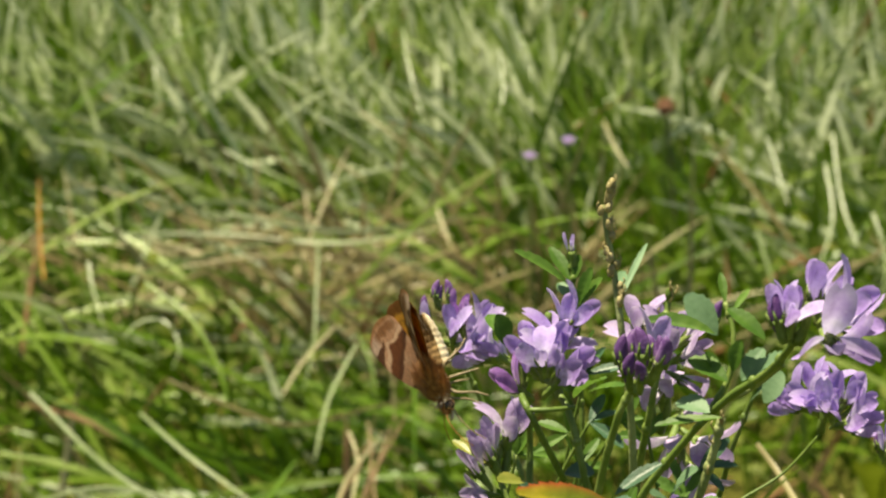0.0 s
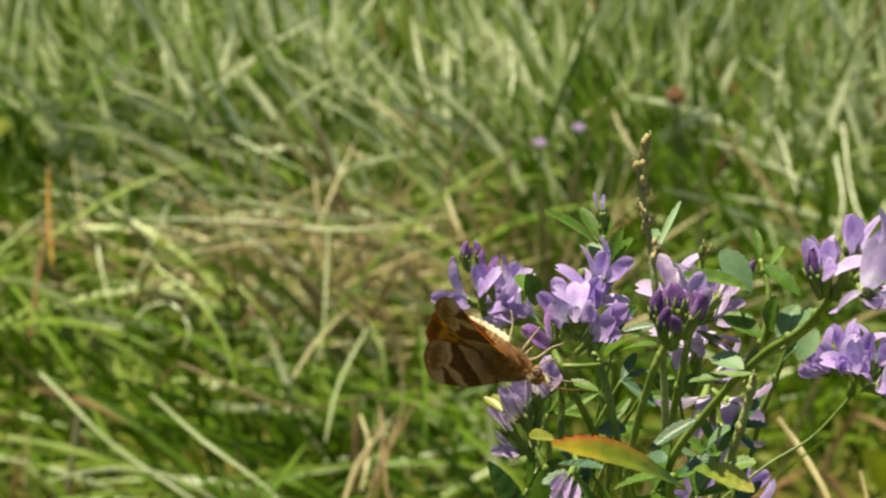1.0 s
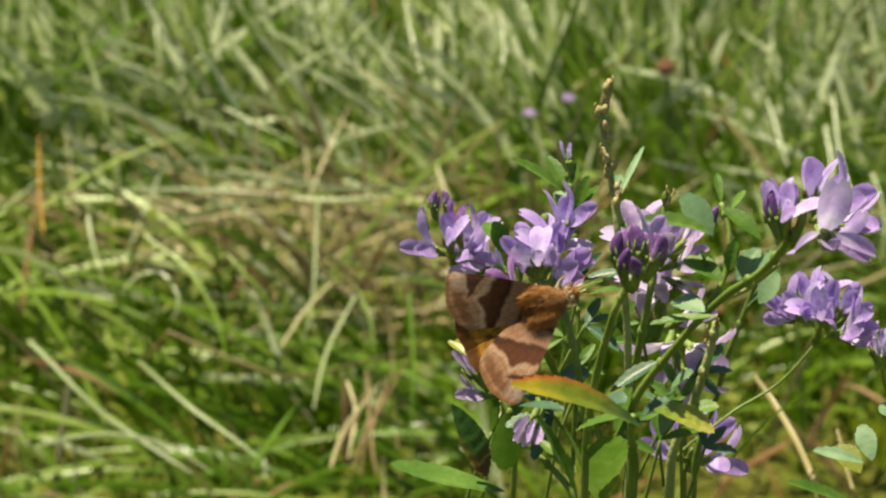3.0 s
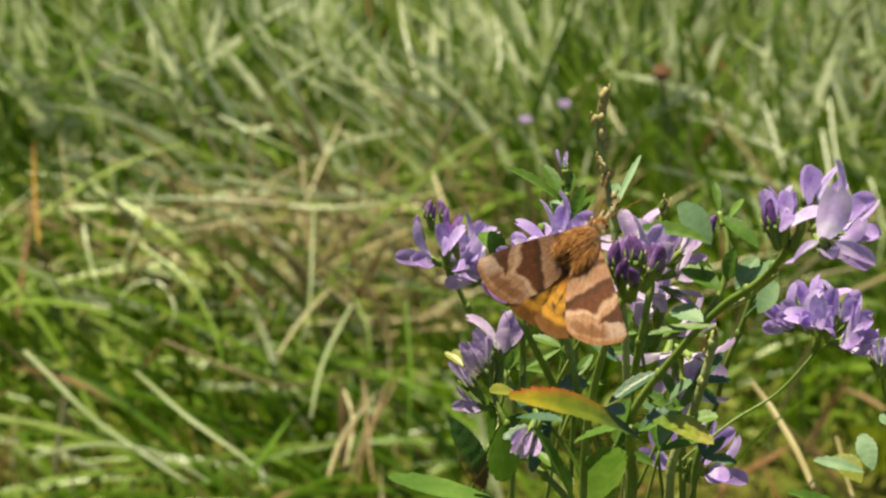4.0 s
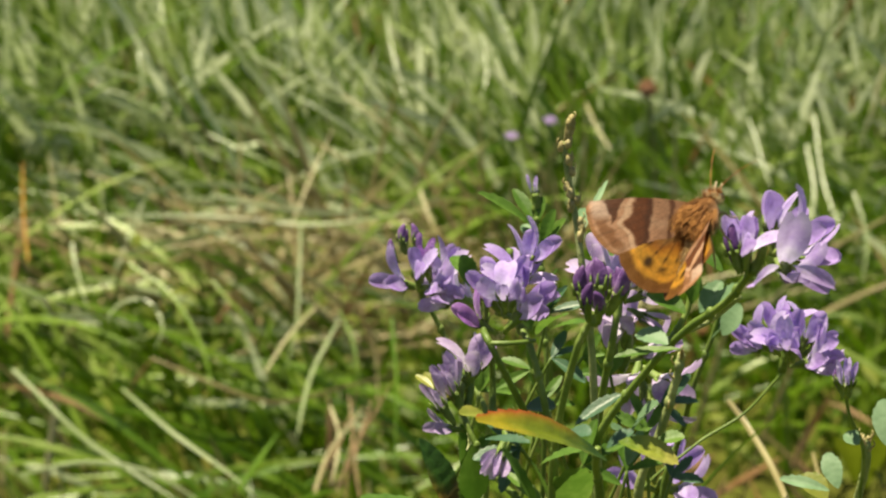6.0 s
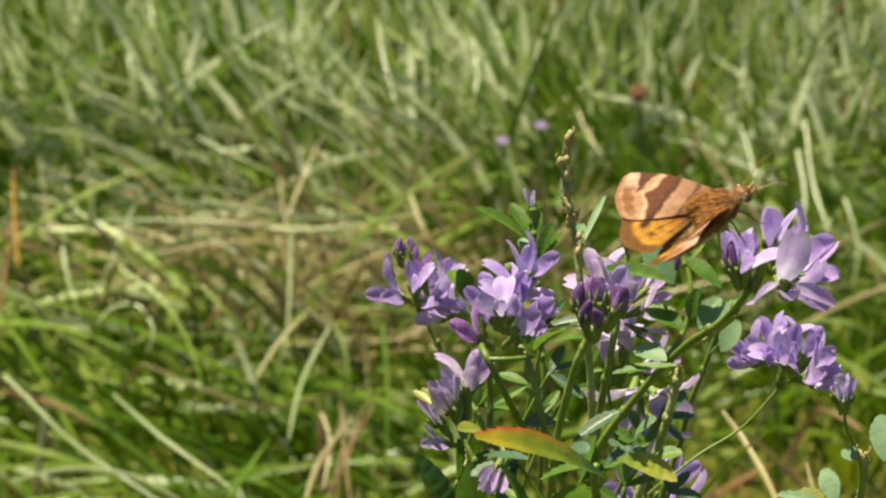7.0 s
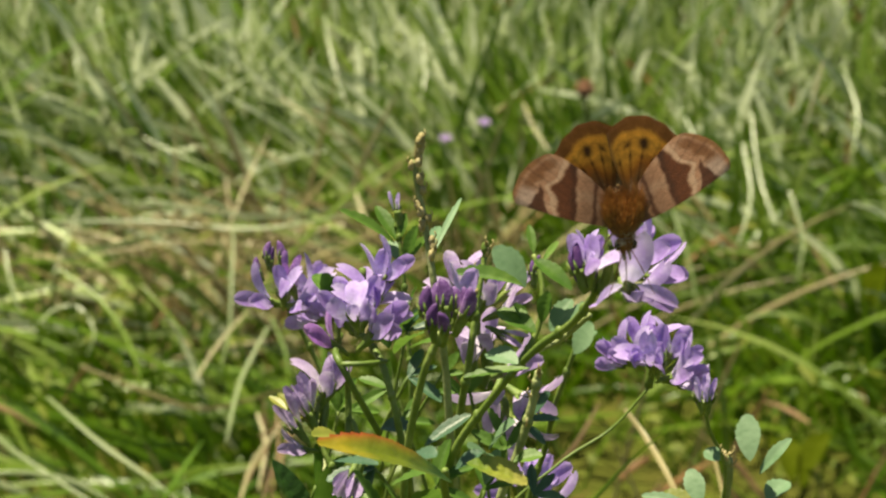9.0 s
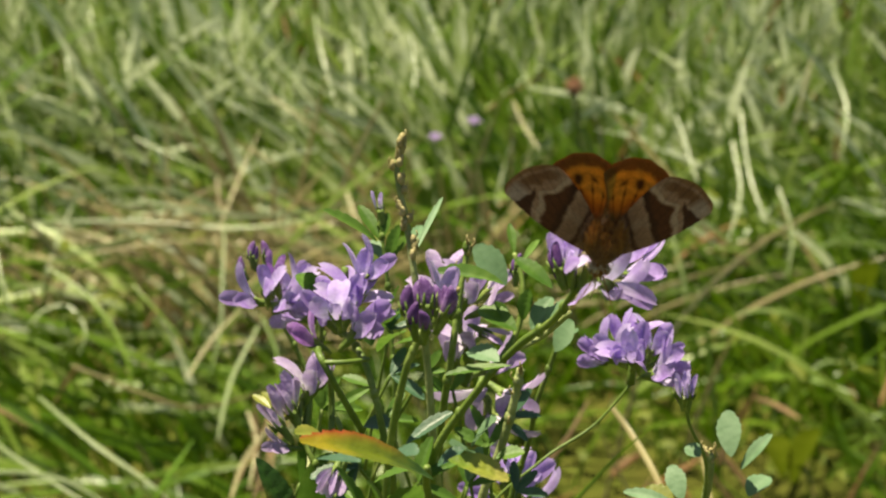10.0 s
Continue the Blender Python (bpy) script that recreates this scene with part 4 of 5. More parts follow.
        for turn in (-48, 0, 48):
            e = way(angle + turn + rng.uniform(-10, 10), rng.uniform(-25, 40))
            size = reach * rng.uniform(0.42, 0.62)
            leaflet("leaflet", c, c + e * size, size * rng.uniform(0.38, 0.58), petiole, leaf_mat, top=Vector((rng.uniform(-0.5, 0.5), -0.5, 1)), fold=rng.uniform(0.1, 0.7))


# ---- plants in the grass behind ----
def build_behind():
    def blade(points, width, mat, label, facing=(0, -0.8, 0.7)):
        verts, faces = [], []
        turn = random.Random(int(abs(points[0][0]) * 1e5) + len(points))
        path = spline(points, 8)
        path = [p + Vector((noise.noise(p * 24), noise.noise(p * 24 + Vector((7, 0, 0))), noise.noise(p * 24 + Vector((0, 9, 0))))) * 0.0022 for p in path]
        ribbon(verts, faces, path, width * turn.uniform(0.5, 0.85), Vector(facing) + Vector((turn.uniform(-0.5, 0.5), 0, turn.uniform(-0.5, 0.4))), turn.uniform(-1.3, 1.3), 0.4)
        me = bpy.data.meshes.new("grass_blade")
        me.from_pydata([tuple(v) for v in verts], [], faces)
        me.materials.append(mat)
        me.polygons.foreach_set("use_smooth", [True] * len(faces))
        tagged(new("grass_blade", me), label, "grass blade", "single blades in the meadow")

    green, pale, tan = "long green grass blade bent over the sward", "pale glossy grass blade with whitish sheen in its colour", "bleached dry stalk lying in the grass"
    # single blades that stand out of the sward
    blade([(-0.0571, 1.2256, 0.0932), (-0.0292, 1.2093, 0.0832), (-0.0008, 1.1993, 0.0774), (0.0182, 1.1851, 0.0688)], 0.0017, BLADE, pale)
    blade([(-0.0174, 1.1836, 0.0911), (0.0015, 1.1698, 0.0830), (0.0189, 1.1606, 0.0777)], 0.0015, STRAW, tan)
    blade([(-0.0933, 1.3053, 0.0888), (-0.0909, 1.2928, 0.0801), (-0.0849, 1.2766, 0.0690), (-0.0825, 1.2578, 0.0565)], 0.0020, BLADE, pale)
    blade([(-0.1059, 1.3483, 0.0825), (-0.1022, 1.3333, 0.0717), (-0.0977, 1.3133, 0.0576)], 0.0017, BLADE, pale)
    blade([(-0.0035, 1.2943, 0.0913), (-0.0015, 1.2818, 0.0827), (0.0038, 1.2643, 0.0710), (0.0105, 1.2456, 0.0586)], 0.0019, BLADE, pale)
    blade([(-0.0659, 1.1173, 0.0982), (-0.0490, 1.1098, 0.0942), (-0.0340, 1.1011, 0.0895), (-0.0125, 1.0836, 0.0801)], 0.0017, BLADE, pale)
    blade([(-0.0506, 1.1308, 0.0863), (-0.0417, 1.1328, 0.0877), (-0.0339, 1.1323, 0.0875)], 0.0019, BLADE, pale)
    blade([(-0.0270, 1.1289, 0.0912), (-0.0190, 1.1244, 0.0887), (-0.0098, 1.1184, 0.0854)], 0.0017, STRAW, tan)
    blade([(-0.1053, 1.2378, 0.0882), (-0.1031, 1.2253, 0.0801), (-0.0988, 1.2015, 0.0650)], 0.0019, BLADE, pale)
    blade([(-0.0918, 1.0427, 0.0964), (-0.0669, 1.0502, 0.1009), (-0.0412, 1.0465, 0.0993), (-0.0194, 1.0353, 0.0938)], 0.0017, BLADE, pale)
    blade([(-0.0944, 1.0150, 0.1006), (-0.0570, 1.0158, 0.1017), (-0.0089, 1.0115, 0.1004), (0.0241, 1.0190, 0.1048)], 0.0017, BLADE, pale)
    blade([(-0.0813, 0.9878, 0.1065), (-0.0447, 0.9915, 0.1090), (-0.0116, 0.9840, 0.1059), (0.0192, 0.9790, 0.1041)], 0.0015, STRAW, tan)
    blade([(-0.0865, 0.9764, 0.0999), (-0.0607, 0.9852, 0.1046), (-0.0345, 0.9919, 0.1083), (-0.0081, 0.9952, 0.1104)], 0.0015, BLADE, pale)
    blade([(-0.0685, 0.9595, 0.1101), (-0.0386, 0.9632, 0.1124), (-0.0063, 0.9595, 0.1112), (0.0100, 0.9532, 0.1086)], 0.0012, STRAW, tan)
    blade([(-0.0590, 1.0418, 0.0996), (-0.0333, 1.0356, 0.0968), (-0.0017, 1.0356, 0.0974), (0.0318, 1.0431, 0.1019)], 0.0015, BLADE, pale)
    blade([(0.0190, 1.0455, 0.1053), (0.0219, 1.0368, 0.1007), (0.0256, 1.0243, 0.0943)], 0.0017, STRAW, tan)
    blade([(0.0035, 0.7670, 0.1624), (-0.0032, 0.7455, 0.1552), (-0.0060, 0.7307, 0.1505), (-0.0075, 0.7170, 0.1463)], 0.0022, BLADE, pale)
    blade([(-0.0865, 0.6799, 0.1807), (-0.0698, 0.6599, 0.1756), (-0.0560, 0.6434, 0.1718), (-0.0354, 0.6236, 0.1675)], 0.0020, BLADE, pale)
    blade([(-0.0523, 0.6571, 0.1866), (-0.0346, 0.6346, 0.1813), (-0.0219, 0.6198, 0.1781), (-0.0101, 0.6061, 0.1753)], 0.0018, BLADE, pale)
    blade([(-0.0737, 0.5893, 0.1901), (-0.0636, 0.5943, 0.1913), (-0.0531, 0.5950, 0.1917), (-0.0397, 0.5900, 0.1909), (-0.0261, 0.5780, 0.1888)], 0.0017, BLADE, pale)
    blade([(-0.0536, 0.7519, 0.1543), (-0.0321, 0.7407, 0.1511), (-0.0128, 0.7344, 0.1495), (0.0141, 0.7432, 0.1527), (0.0266, 0.7484, 0.1547)], 0.0015, STRAW, tan)
    blade([(0.0190, 0.7482, 0.1722), (0.0206, 0.7245, 0.1647), (0.0224, 0.7042, 0.1587), (0.0269, 0.6670, 0.1488)], 0.0018, GRASS, green)
    blade([(-0.0772, 0.8509, 0.1294), (-0.0731, 0.8564, 0.1316), (-0.0655, 0.8569, 0.1320), (-0.0590, 0.8472, 0.1282), (-0.0603, 0.8372, 0.1243)], 0.0015, BLADE, pale)
    blade([(-0.0153, 0.5940, 0.1833), (-0.0102, 0.6090, 0.1866), (-0.0063, 0.6203, 0.1892)], 0.0017, GRASS, green)
    blade([(-0.0979, 0.9366, 0.1217), (-0.0958, 0.9266, 0.1172), (-0.0897, 0.9041, 0.1074)], 0.0015, BLADE, pale)
    blade([(-0.0712, 0.8606, 0.1435), (-0.0550, 0.8456, 0.1377), (-0.0421, 0.8206, 0.1284), (-0.0383, 0.8034, 0.1223)], 0.0017, GRASS, green)
    blade([(-0.0194, 0.9163, 0.1372), (-0.0173, 0.8963, 0.1285), (-0.0164, 0.8738, 0.1191), (-0.0196, 0.8513, 0.1101)], 0.0017, BLADE, pale)
    blade([(-0.0447, 0.8647, 0.1365), (-0.0343, 0.8497, 0.1307), (-0.0237, 0.8297, 0.1232)], 0.0015, GRASS, green)
    blade([(0.0011, 0.8111, 0.1471), (0.0072, 0.7961, 0.1418), (0.0098, 0.7786, 0.1358)], 0.0013, GRASS, green)
    blade([(0.0053, 0.6623, 0.1804), (0.0079, 0.6498, 0.1772), (0.0084, 0.6273, 0.1718)], 0.0012, STRAW, tan)
    blade([(0.0049, 0.6110, 0.1759), (0.0077, 0.6310, 0.1804), (0.0154, 0.6510, 0.1855)], 0.0012, STRAW, tan)
    brown = "thin brown dead grass stalk low in the sward"
    for a, b, c in (((0.0133, 0.6120, 0.1739), (0.0135, 0.6340, 0.1792), (0.0102, 0.6600, 0.1850)), ((0.0109, 0.6140, 0.1746), (0.0145, 0.6360, 0.1800), (0.0213, 0.6620, 0.1860)), ((0.0172, 0.6120, 0.1740), (0.0149, 0.6340, 0.1792), (0.0167, 0.6580, 0.1842)), ((0.0062, 0.6460, 0.1806), (0.0139, 0.6500, 0.1816), (0.0251, 0.6460, 0.1810)), ((0.0046, 0.6160, 0.1753), (0.0096, 0.6400, 0.1799), (0.0125, 0.6620, 0.1859)), ((0.0858, 0.5000, 0.2345), (0.0922, 0.5150, 0.2369), (0.0981, 0.5350, 0.2405))):
        blade([a, b, c], 0.0012, STRAW_BROWN, brown)
    blade([(-0.0218, 0.8009, 0.1315), (-0.0155, 0.8159, 0.1370), (-0.0071, 0.8296, 0.1424)], 0.0012, STRAW, tan)
    blade([(0.0833, 1.1713, 0.0948), (0.0868, 1.1588, 0.0872), (0.0936, 1.1438, 0.0784)], 0.0017, STRAW, tan)
    blade([(0.0476, 1.2972, 0.0887), (0.0523, 1.2797, 0.0767), (0.0537, 1.2597, 0.0633)], 0.0022, BLADE, pale)
    blade([(0.0384, 1.2648, 0.0916), (0.0413, 1.2448, 0.0783), (0.0371, 1.2248, 0.0652)], 0.0020, BLADE, pale)
    blade([(0.1438, 1.1530, 0.0999), (0.1502, 1.1380, 0.0911), (0.1553, 1.1180, 0.0796)], 0.0019, BLADE, pale)
    blade([(0.1708, 1.1210, 0.1093), (0.1733, 1.0960, 0.0951), (0.1778, 1.0710, 0.0814)], 0.0019, BLADE, pale)
    blade([(0.2061, 1.2183, 0.0956), (0.1983, 1.1983, 0.0829), (0.1917, 1.1783, 0.0705)], 0.0022, STRAW, tan)
    blade([(0.2139, 1.2138, 0.0972), (0.2187, 1.1938, 0.0846), (0.2151, 1.1688, 0.0693)], 0.0019, BLADE, pale)
    blade([(0.1363, 0.9742, 0.1233), (0.1398, 0.9542, 0.1139), (0.1421, 0.9317, 0.1037)], 0.0020, BLADE, pale)
    blade([(0.1662, 1.0813, 0.1104), (0.1675, 1.0588, 0.0981), (0.1625, 1.0363, 0.0863)], 0.0019, BLADE, pale)
    blade([(0.1788, 1.0092, 0.1191), (0.1818, 0.9867, 0.1080), (0.1789, 0.9667, 0.0985)], 0.0017, BLADE, pale)
    blade([(-0.1201, 0.9794, 0.0972), (-0.1232, 1.0019, 0.1081), (-0.1266, 1.0231, 0.1187)], 0.0013, STRAW_ORANGE, "thin orange-brown grass stalk standing upright")
    # tan stalk close behind the bush
    blade([(0.0948, 0.2200, 0.3756), (0.0980, 0.2150, 0.3732), (0.1015, 0.2050, 0.3706), (0.1044, 0.1950, 0.3670), (0.1630, 0.9010, 0.0000)], 0.0010, STRAW, "tan dry stalk leaning behind the lucerne")
    blade([(0.0872, 0.1800, 0.3754), (0.0950, 0.1900, 0.3792), (0.1027, 0.2000, 0.3814)], 0.0009, GRASS, green)
    blade([(0.1122, 0.2600, 0.3494), (0.1131, 0.2500, 0.3473), (0.1137, 0.2400, 0.3464), (0.1700, 0.9150, 0.0000)], 0.0009, STRAW, tan)
    # dark broad leaves
    for tip, base, w in (((0.1660, 0.8380, 0.1100), (0.1770, 0.9250, 0.0400), 0.016), ((0.1810, 0.8500, 0.1050), (0.1800, 0.9200, 0.0400), 0.014), ((0.2140, 1.0210, 0.0950), (0.2140, 1.0780, 0.0400), 0.016)):
        t = thing("broad_leaf", base, "broad dark green leaf in the grass", "leaf", "broad leaves in the meadow")
        leaflet("blade", base, tip, w, t, HERB, teeth=False)

    # brown seed head and two far violet flowers
    top = Vector((0.1065, 1.1500, 0.1074))
    t = thing("dry_flower_head", (top.x + 0.01, top.y, 0), "small brown withered flower head on a thin stalk", "flower head")
    bm = bmesh.new()
    tube(bm, spline([(top.x + 0.012, top.y, 0), (top.x + 0.006, top.y, top.z * 0.5), top], 5), 0.0009, 0.0007, 6)
    part("stalk", bm, STEM_RUST, t)
    bm = bmesh.new()
    ball(bm, top, (0.0032, 0.0032, 0.0030), seg=14, lumps=0.3)
    for k in range(40):
        d = Vector((math.sin(k * 2.4) * math.cos(k * 0.7), math.cos(k * 2.4) * math.cos(k * 0.7), abs(math.sin(k * 0.7)))).normalized()
        tube(bm, [top + d * 0.0024, top + d * 0.0045], 0.0005, 0.0002, 4)
    part("head", bm, BROWN_HEAD, t)
    for place in ((0.0671, 1.0000, 0.1451), (0.0534, 1.0000, 0.1388)):
        top = Vector(place)
        t = thing("small_flower", (top.x, top.y, 0), "small pale violet flower head in the far grass", "flower", "far violet flowers")
        bm = bmesh.new()
        tube(bm, spline([(top.x, top.y, 0), (top.x + 0.003, top.y, top.z * 0.5), top], 5), 0.0006, 0.0005, 6)
        part("stalk", bm, STEM, t)
        bm = bmesh.new()
        for k in range(14):
            d = Vector((math.cos(k * 2.4), math.sin(k * 2.4), 0.3 + 0.06 * k)).normalized()
            petal(bm, frame_of(top, d, (0, 0, 1)), 0.0036, 0.0018, 10, 20, 0.3, n=4, cols=3)
        ob = part("petals", bm, PETAL_FADED, t)
        paint_floret(ob.data, 0.5)


# ---- moth ----
WING_LENGTH = 0.014


def soft(lo, hi, x):
    """0 below lo, 1 above hi, and a ramp between."""
    return max(0.0, min(1.0, (x - lo) / (hi - lo)))


def between(lo, hi, x, edge=0.012):
    return soft(lo - edge, lo + edge, x) * (1 - soft(hi - edge, hi + edge, x))


ROSE, CREAM, LILAC = Vector((0.38, 0.195, 0.115)), Vector((0.58, 0.38, 0.26)), Vector((0.50, 0.36, 0.29))
RUST, UMBER, TAN = Vector((0.105, 0.028, 0.007)), Vector((0.026, 0.009, 0.005)), Vector((0.27, 0.115, 0.038))
OLIVE, YELLOW, ORANGE = Vector((0.24, 0.130, 0.045)), Vector((0.74, 0.38, 0.055)), Vector((0.42, 0.150, 0.018))


def fore_tone(a, c):
    """The upper forewing: a along the front edge, c behind it, in wing lengths."""
    wob = 0.022 * noise.noise(Vector((a * 11, c * 11, 2))) + 0.010 * noise.noise(Vector((a * 34, c * 34, 5)))
    q = a + wob
    tone = ROSE.lerp(CREAM, 0.35 * soft(-0.1, 0.4, noise.noise(Vector((a * 8, c * 8, 1)))))
    # tan root; whole inner zone also darkened, shade of grazing sun put into the colour
    tone = tone.lerp(TAN, 0.75 * (1 - soft(0.06, 0.20, q))) * (0.74 + 0.26 * soft(0.3, 0.45, q))
    # the narrow inner line, heaviest near both edges
    line = 0.175 + 0.20 * c
    tone = tone.lerp(UMBER.lerp(RUST, 0.45), 0.88 * between(line, line + 0.040 + 0.03 * abs(c - 0.22), q))
    # the broad middle band with its rounded outer lobe
    inner, outer = 0.385 + 0.20 * c, 0.55 + 0.105 * math.exp(-(((c - 0.19) / 0.11) ** 2)) + 0.012 * math.sin(c * 40)
    tone = tone.lerp(RUST, 0.96 * between(inner, outer, q))
    tone = tone.lerp(UMBER, 0.55 * between(inner, inner + 0.05, q, 0.02))
    tone = tone.lerp(UMBER, 0.5 * between(inner, outer, q) * soft(0.34, 0.46, c))
    tone = tone.lerp(CREAM, 0.85 * between(outer + 0.014, outer + 0.06, q, 0.010))
    # outer field: a smoky patch along the outer edge, a dark wedge at the front edge, a pale tip
    rim = (1 - a) * 0.884 - c * 0.468 + 0.075 * math.sin(math.pi * min(1.0, c / 0.51)) + wob * 0.7
    smoke = between(0.050, 0.150 + 0.02 * math.sin(c * 55), rim, 0.018) * soft(0.08, 0.14, c) * (1 - soft(0.40, 0.50, c))
    tone = tone.lerp(RUST.lerp(TAN, 0.45), 0.8 * smoke)
    tone = tone.lerp(LILAC, 0.75 * (1 - soft(0.10, 0.17, c)) * between(0.045, 0.19, rim, 0.02))
    wedge = 0.21 * (1 - abs(q - 0.745 - 0.12 * c) / 0.085)
    tone = tone.lerp(RUST.lerp(UMBER, 0.45), 0.95 * soft(0.0, 0.015, wedge - c))
    tone = tone.lerp(TAN, 0.75 * (1 - soft(0.018, 0.034, rim)))
    # veins that run out to the edge, and a fine dusting of scales
    fan = math.atan2(c + 0.05, a + 0.12)
    tone = tone.lerp(UMBER, 0.30 * max(0.0, math.sin(fan * 62)) ** 5 * soft(0.15, 0.5, a))
    return tone * (1 + 0.34 * noise.noise(Vector((a * 60, c * 60, 7))))


def hind_tone(r, v):
    """The upper hindwing: r from root to outer edge, v from the front edge to the edge along the body."""
    wob = 0.03 * noise.noise(Vector((r * 7, v * 8, 2))) + 0.014 * noise.noise(Vector((r * 24, v * 26, 5)))
    q = r + wob
    start = 0.34 + 0.16 * math.sin(v * 4) ** 2
    tone = OLIVE.lerp(ORANGE, soft(start - 0.10, start + 0.10, q)).lerp(YELLOW, soft(start + 0.05, start + 0.22, q))
    ray = max(0.0, math.sin(v * 36 + 0.5)) ** 4
    tone = tone.lerp(UMBER, 0.55 * ray * (1 - soft(0.55, 0.85, q)))
    tone = tone.lerp(UMBER, 0.85 * between(0.56, 0.62, q + 0.015 * math.sin(v * 36), 0.018) * (0.3 + 0.7 * ray))
    spot = 1.2 * math.exp(-((v - 0.56) / 0.065) ** 2 - ((q - 0.715) / 0.05) ** 2) + 0.9 * math.exp(-((v - 0.76) / 0.055) ** 2 - ((q - 0.70) / 0.035) ** 2)
    tone = tone.lerp(UMBER, min(0.92, spot))
    tone = tone.lerp(UMBER, 0.35 * between(0.735, 0.765, q + 0.012 * math.sin(v * 36), 0.015))
    tone = tone.lerp(RUST.lerp(TAN, 0.35), 0.88 * soft(0.825, 0.875, q + 0.016 * math.sin(v * 36)))
    tone = tone.lerp(TAN, 0.7 * soft(0.94, 0.965, q))
    tone = tone.lerp(OLIVE, 0.85 * soft(0.92, 0.99, v)).lerp(OLIVE, 0.7 * (1 - soft(0.03, 0.09, v)))
    return tone * (1 + 0.30 * noise.noise(Vector((r * 42, v * 42, 9))))


def under_tone(r, v, hind):
    """The lower side: orange, dusky towards the edges, with blurred dark bars."""
    q = r + 0.05 * noise.noise(Vector((r * 6, v * 6, 4)))
    tone = Vector((0.44, 0.135, 0.012)).lerp(Vector((0.78, 0.290, 0.016)) if hind else Vector((0.62, 0.190, 0.014)), soft(0.2, 0.7, q))
    tone = tone.lerp(UMBER, 0.75 * between(0.60, 0.66, q, 0.03) * (0.35 if hind else 1.0))
    tone = tone.lerp(UMBER, 0.70 * math.exp(-((v - 0.4) / 0.10) ** 2 - ((q - 0.74) / 0.05) ** 2))
    tone = tone.lerp(UMBER, (0.45 if hind else 0.8) * soft(0.84, 0.92, q))
    return tone * (1 + 0.3 * noise.noise(Vector((r * 30, v * 30, 9))))


def wing_point(u, v, hind):
    """A place on the flat wing, root at the origin, front edge along x."""
    if hind:
        a = radians(70 * v - 8)
        reach = WING_LENGTH * (0.72 + 0.14 * math.sin(math.pi * v**1.5) - 0.03 * v**3 + 0.005 * math.sin(v * 36))
        p = Vector((math.cos(a), -math.sin(a), 0)) * reach * u
        p.z = 0.0003 * math.sin(math.pi * u) * math.sin(math.pi * v) + 0.00002 * math.sin(v * 36) * u
        return p
    front = Vector((WING_LENGTH * u, 0.0005 * math.sin(math.pi * u), 0))
    back = Vector((0.0004, -0.0030, 0)).lerp(Vector((0.73 * WING_LENGTH, -0.51 * WING_LENGTH, 0)), u) + Vector((-0.2, -0.9, 0)) * 0.0005 * math.sin(math.pi * u)
    p = front.lerp(back, v)
    swell = 0.0013 * math.sin(math.pi * v) - 0.0008 * max(0.0, 1 - v / 0.09) ** 2 - 0.0009 * max(0.0, 1 - (1 - v) / 0.12) ** 2
    p += Vector((0.884, -0.468, 0)) * (swell * u**4 + 0.00007 * u**8 * noise.noise(Vector((v * 40, 0, 1))))
    p.z = 0.0007 * math.sin(math.pi * u) * (1 - v) - 0.0004 * u * u
    return p


def wing_mesh(name, hind, mirror):
    n, cols = 76, 60
    verts, tones, faces = [], [], []
    for sheet in (0, 1):
        for k in range(n + 1):
            for j in range(cols + 1):
                u, v = k / n, j / cols
                p = wing_point(u, v, hind)
                if sheet:
                    p.z -= 0.00009 if 0 < k < n and 0 < j < cols else 0.0
                    tone = under_tone(u, v, hind)
                else:
                    tone = hind_tone(u, v) if hind else fore_tone(p.x / WING_LENGTH, -p.y / WING_LENGTH)
                verts.append((-p.x if mirror else p.x, p.y, p.z))
                tones += [*tone, 1.0]
        start = sheet * (n + 1) * (cols + 1)
        for k in range(n):
            for j in range(cols):
                a = start + k * (cols + 1) + j
                quad = (a, a + 1, a + cols + 2, a + cols + 1)
                faces.append(quad if (sheet == 1) != mirror else quad[::-1])
    me = bpy.data.meshes.new(name)
    me.from_pydata(verts, [], faces)
    me.color_attributes.new("tone", "FLOAT_COLOR", "POINT").data.foreach_set("color", tones)
    me.materials.append(WING_HIND if hind else WING)
    me.polygons.foreach_set("use_smooth", [True] * len(faces))
    return me


def hairs(bm, centre, radii, count, length, back, rng, mat=0, low=-0.6, wide=0.00008):
    """Fine tapering hairs on an ellipsoid, combed backwards."""
    for k in range(count):
        a, z = rng.uniform(0, 6.283), rng.uniform(low, 1)
        s = math.sqrt(max(0, 1 - z * z))
        d = Vector((s * math.cos(a), s * math.sin(a), z))
        p = Vector(centre) + Vector((d.x * radii[0], d.y * radii[1], d.z * radii[2])) * 0.94
        h = (d * 0.6 + Vector(back)).normalized() * length * rng.uniform(0.6, 1.2)
        side = d.cross(Vector((0.3, 1, 0.2))).normalized() * wide
        q = [bm.verts.new(v) for v in (p - side, p + side, p + h * 0.6 + side * 0.5, p + h)]
        bm.faces.new(q).material_index = mat


